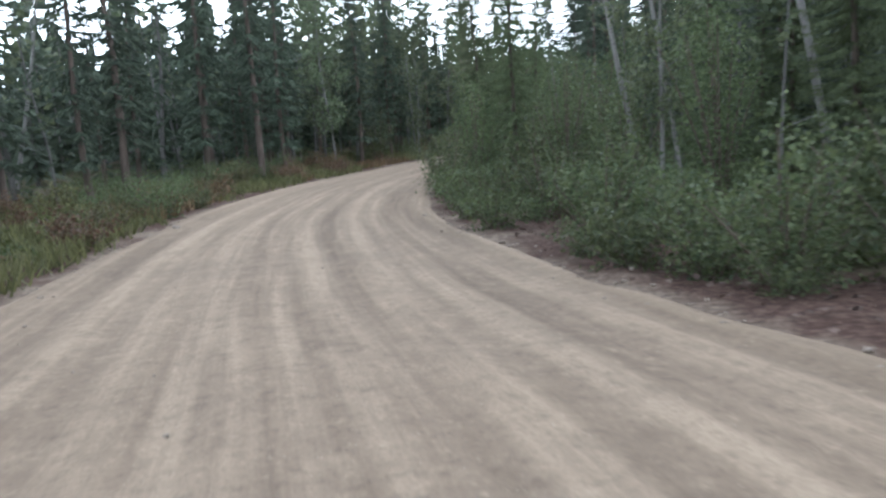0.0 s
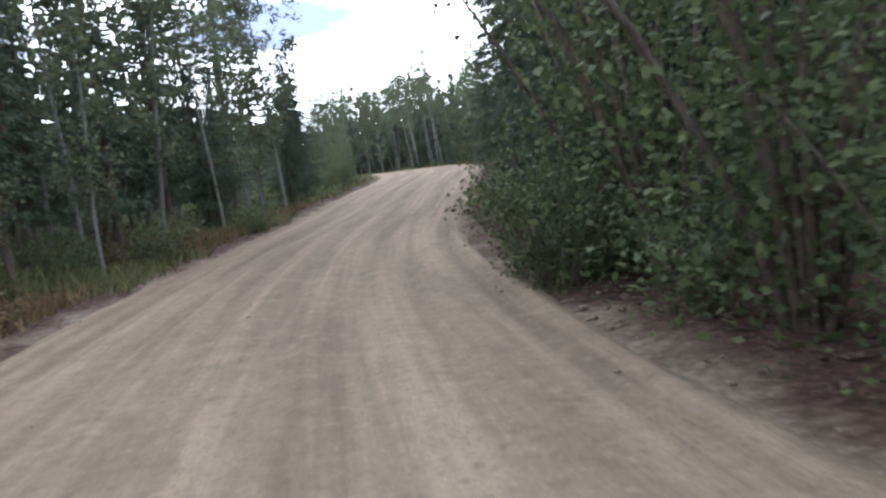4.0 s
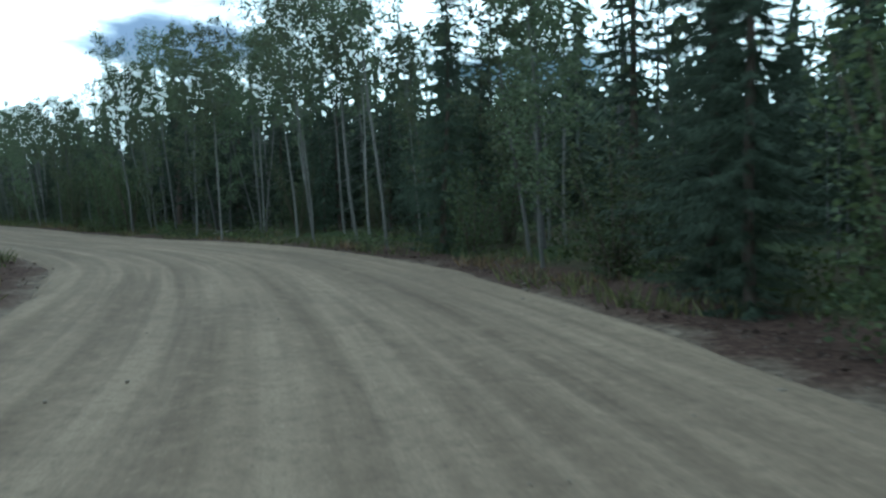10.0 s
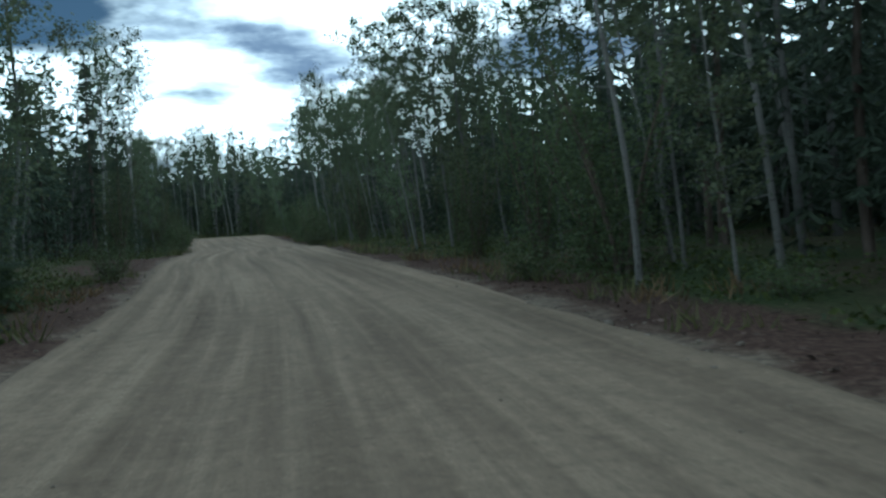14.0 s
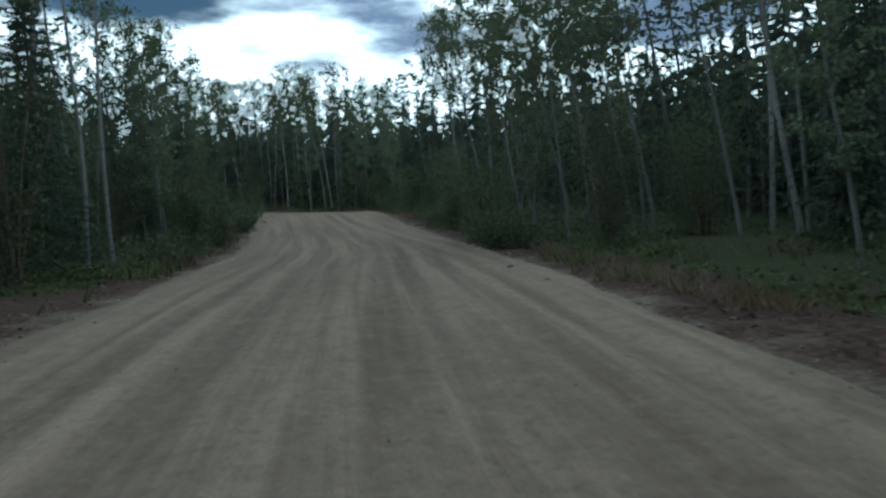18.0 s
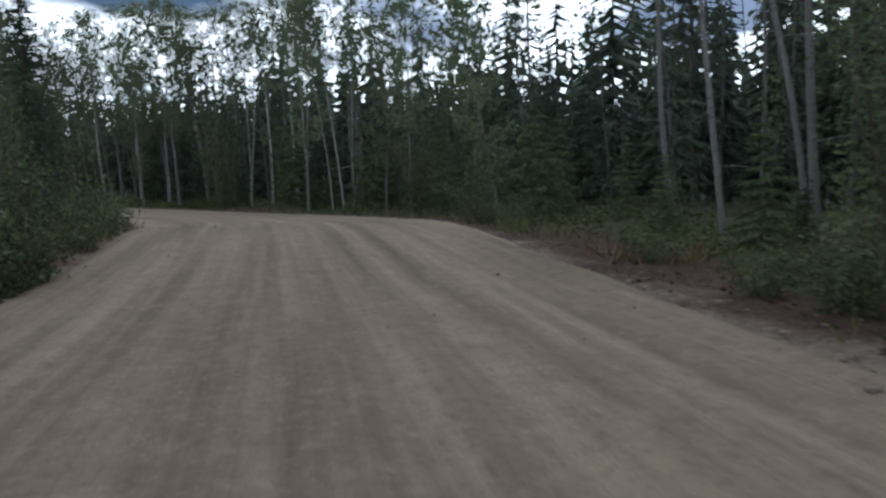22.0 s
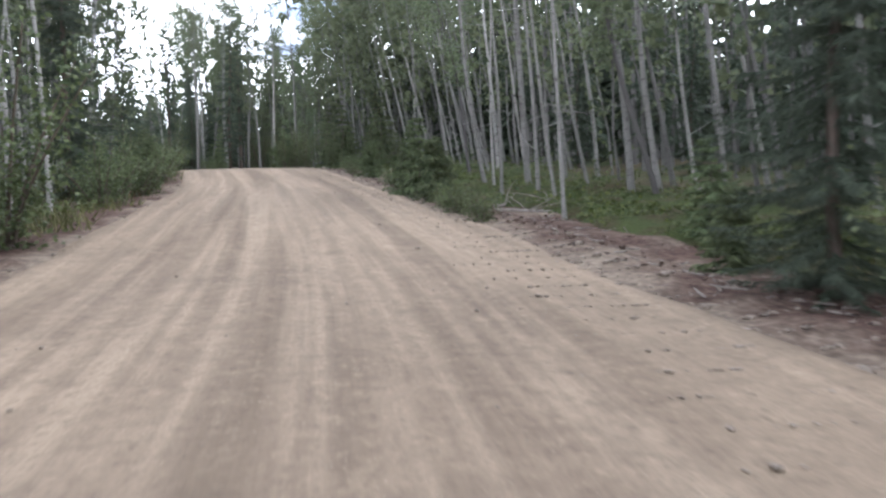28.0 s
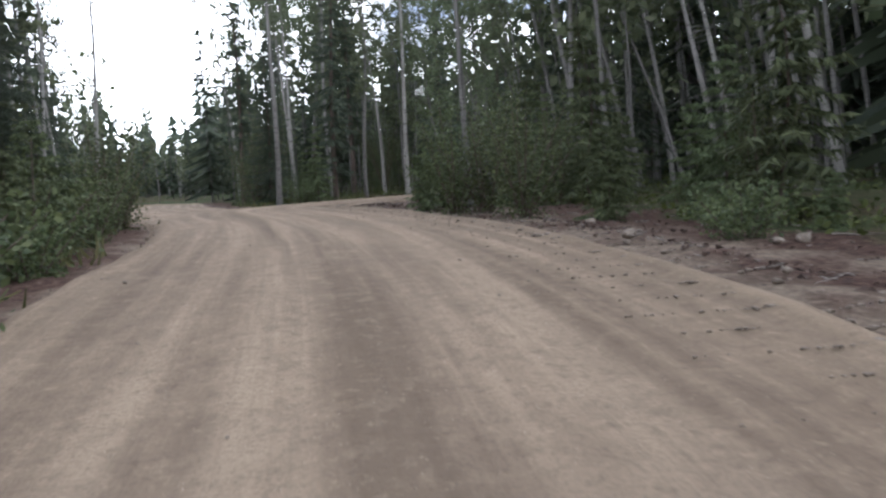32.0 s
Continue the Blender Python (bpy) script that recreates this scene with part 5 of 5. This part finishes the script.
def verge_cover():
    """Low growth, grass, litter and loose stones along both verges."""
    rng = np.random.RandomState(8)
    n = 40000
    s = rng.uniform(-12, 345, n)
    side = rng.choice([-1, 1], n)
    u = rng.gamma(2.2, 1.7, n) + 0.6
    i = np.minimum(np.searchsorted(MAIN.run, s + BACK), len(MAIN.p) - 1)
    xy = MAIN.p[i] + (side * (MAIN.half[i] + u))[:, None] * MAIN.right[i]
    h, uu = ground_height(xy)
    clump = bumps(xy[:, 0], xy[:, 1], 1.1, 31)
    ok = (uu > 0.9) & (clump > -0.25) & (bare_strip(xy) < 0.6)
    c = np.concatenate([xy, h[:, None]], 1)[ok]
    bag = Bag()
    for k in range(4):
        jit = rng.normal(size=(len(c), 3)) * [0.16, 0.16, 0.0] + np.stack([0 * c[:, 0], 0 * c[:, 0], rng.uniform(0.02, 0.38, len(c)) * (0.6 + 0.6 * clump[ok])], -1)
        bag.leaves(c + jit, 0.056, rng, 0.4)
    tagged(new("ground_cover", bag.mesh("ground_cover", MOSS)), "low green herbs and moss on the forest edge", "undergrowth", kind="stuff")
    # low sprigs on the moss bank under the pale stand
    n = 9000
    s, u = rng.uniform(242, 287, n), 2.0 + rng.gamma(1.7, 1.1, n)
    i = np.searchsorted(MAIN.run, s + BACK)
    xy = MAIN.p[i] + (MAIN.half[i] + u)[:, None] * MAIN.right[i]
    h, uu = moss_height(xy)
    ok = (uu > 1.9) & (bumps(xy[:, 0], xy[:, 1], 2.1, 71) > -0.05)
    bag = Bag()
    for k in range(3):
        bag.leaves(np.concatenate([xy + rng.normal(size=(n, 2)) * 0.1, (h + rng.uniform(0.0, 0.09, n))[:, None]], 1)[ok], 0.034, rng, 0.6)
    tagged(new("moss_sprigs", bag.mesh("moss_sprigs", MOSS)), "tiny green sprigs on the moss under the aspens", "moss", kind="stuff")
    # undergrowth between the trunks
    n = 15000
    s = rng.uniform(-12, 345, n)
    side = rng.choice([-1, 1], n)
    u = rng.uniform(3.5, 17, n)
    i = np.minimum(np.searchsorted(MAIN.run, s + BACK), len(MAIN.p) - 1)
    xy = MAIN.p[i] + (side * (MAIN.half[i] + u))[:, None] * MAIN.right[i]
    h, uu = ground_height(xy)
    clump = bumps(xy[:, 0], xy[:, 1], 0.8, 57)
    ok = (uu > 3.2) & (bare_strip(xy) < 0.5) & (clump > np.where((s > 195) & (side > 0), 0.35, np.where(side > 0, 0.1, -0.1)))
    c = np.concatenate([xy, h[:, None]], 1)[ok]
    bag = Bag()
    for k in range(9):
        jit = rng.normal(size=(len(c), 3)) * [0.3, 0.3, 0.0] + np.stack([0 * c[:, 0], 0 * c[:, 0], rng.uniform(0.05, 1.0, len(c)) ** 1.3 * (0.7 + 1.5 * clump[ok])], -1)
        bag.leaves(c + jit, 0.064, rng, 0.3)
    tagged(new("forest_undergrowth", bag.mesh("forest_undergrowth", ALDER_LEAF)), "knee-high leafy undergrowth between the trunks", "undergrowth", kind="stuff")
    # grass
    n = 26000
    s = np.concatenate([rng.uniform(-5, 62, n // 2), rng.uniform(62, 345, n // 2)])
    side = np.where((s < 62) | (rng.uniform(size=n) < 0.5), -1, 1)
    u = np.where(s < 62, rng.uniform(0.35, 6.5, n), rng.gamma(2.0, 0.7, n) + 0.3)
    i = np.minimum(np.searchsorted(MAIN.run, s + BACK), len(MAIN.p) - 1)
    xy = MAIN.p[i] + (side * (MAIN.half[i] + u))[:, None] * MAIN.right[i]
    h, uu = ground_height(xy)
    clump = bumps(xy[:, 0], xy[:, 1], 1.4, 41)
    ok = (uu > 0.3) & (clump > np.where(s < 62, -0.3, 0.05)) & ~((side < 0) & (s > 100) & (bare_strip(xy) > 0.4)) & ~((s > 236) & (side > 0) & (bare_strip(xy) > 0.25))
    c = np.concatenate([xy, h[:, None] - 0.02], 1)[ok]
    tall = (np.where(s < 62, 0.44, 0.32) * (0.7 + 0.8 * clump))[ok]
    red = bumps(c[:, 0], c[:, 1], 0.5, 43) > 0.12
    for nm, label, mat, sel in (("verge_grass", "tall yellow-green grass on the road verge", GRASS, ~red), ("reddish_herbs", "rusty brown herbs among the verge grass", RED_HERB, red & (uu[ok] > 0.8))):
        bag = Bag()
        a = c[sel]
        for k in range(3):
            r = a + rng.normal(size=a.shape) * [0.12, 0.12, 0]
            bag.blades(r, r + rng.normal(size=a.shape) * [0.13, 0.13, 0] + np.stack([0 * a[:, 0], 0 * a[:, 0], tall[sel] * rng.uniform(0.5, 1.2, len(a))], -1), 0.045, rng)
        tagged(new(nm, bag.mesh(nm, mat)), label, "grass", kind="stuff")
    # litter: dead leaves and bits of bark along the edges
    n = 23000
    s = np.concatenate([rng.uniform(-5, 335, 15000), rng.uniform(238, 326, 4000), rng.uniform(-5, 120, 4000)])
    side = np.where((rng.uniform(size=n) < 0.72) | (np.arange(n) >= 15000), 1, -1)
    u = rng.gamma(3.0, np.where(np.arange(n) < 15000, 0.42, 0.62), n) + 0.1
    i = np.minimum(np.searchsorted(MAIN.run, s + BACK), len(MAIN.p) - 1)
    xy = MAIN.p[i] + (side * (MAIN.half[i] + u))[:, None] * MAIN.right[i]
    h, uu = ground_height(xy)
    ok = uu > 0.05
    bag = Bag()
    bag.leaves(np.concatenate([xy, h[:, None] + 0.02], 1)[ok], 0.042, rng, 0.75)
    tagged(new("leaf_litter", bag.mesh("leaf_litter", LITTER)), "brown leaf litter and bark chips on the road edge", "litter", kind="stuff")
    # sticks, bark and grey wood chips on the last verge
    n = 1700
    s = rng.uniform(238, 326, n)
    u = 0.15 + rng.gamma(3.0, 0.55, n)
    i = np.searchsorted(MAIN.run, s + BACK)
    xy = MAIN.p[i] + (MAIN.half[i] + u)[:, None] * MAIN.right[i]
    c = np.concatenate([xy, ground_height(xy)[0][:, None] + 0.015], 1)
    way = rng.normal(size=(n, 3)) * [1, 1, 0.12]
    way *= (rng.gamma(1.5, 0.035, n) + 0.025)[:, None] / np.linalg.norm(way, axis=1)[:, None]
    bag = Bag()
    for p, d, r in zip(c, way, rng.uniform(0.004, 0.014, n)):
        bag.tube([p - d, p + d * rng.uniform(-0.1, 0.2), p + d + [0, 0, 0.02]], [r, r, 0.4 * r], 4)
    tagged(new("wood_chips", bag.mesh("wood_chips", DEADWOOD)), "broken sticks and bark chips on the gravel verge", "litter", kind="stuff")
    # loose stones
    n = 10500
    s = np.concatenate([rng.uniform(-5, 330, 5500), rng.uniform(240, 322, 5000)])
    e = rng.uniform(size=n)
    lat = np.where(e < 0.8, 1.0 + rng.normal(size=n) * 0.08, rng.uniform(-1, 1, n)) * rng.choice([-1, 1], n, p=[0.3, 0.7])
    lat[5500:] = 0.92 + rng.normal(size=5000) * 0.2
    i = np.minimum(np.searchsorted(MAIN.run, s + BACK), len(MAIN.p) - 1)
    xy = MAIN.p[i] + (lat * MAIN.half[i])[:, None] * MAIN.right[i]
    z = np.where(np.abs(lat) < 1.0, MAIN.z[i] + 0.05 * (1 - lat**2) + 0.012, ground_height(xy)[0] + 0.02)
    r = rng.gamma(1.6, 0.006, n) * np.where(np.abs(lat) < 0.85, 0.5, 1.0) + 0.004
    cube = np.array([[x, y, zz] for x in (-1, 1) for y in (-1, 1) for zz in (-1, 1)], float)
    faces = np.array([[0, 1, 3, 2], [4, 6, 7, 5], [0, 4, 5, 1], [2, 3, 7, 6], [0, 2, 6, 4], [1, 5, 7, 3]])
    v = np.concatenate([xy, z[:, None]], 1)[:, None] + cube[None] * r[:, None, None] * rng.uniform(0.45, 1.1, (n, 8, 1)) * [1.2, 1, 0.7]
    f = (np.arange(n)[:, None, None] * 8 + faces[None]).reshape(-1, 4)
    tagged(new("loose_stones", mesh("loose_stones", v.reshape(-1, 3), f, STONE)), "scattered loose stones on the gravel", "stones", kind="stuff")


rows_of_trees()
far_woods()
moss_bank()
verge_cover()
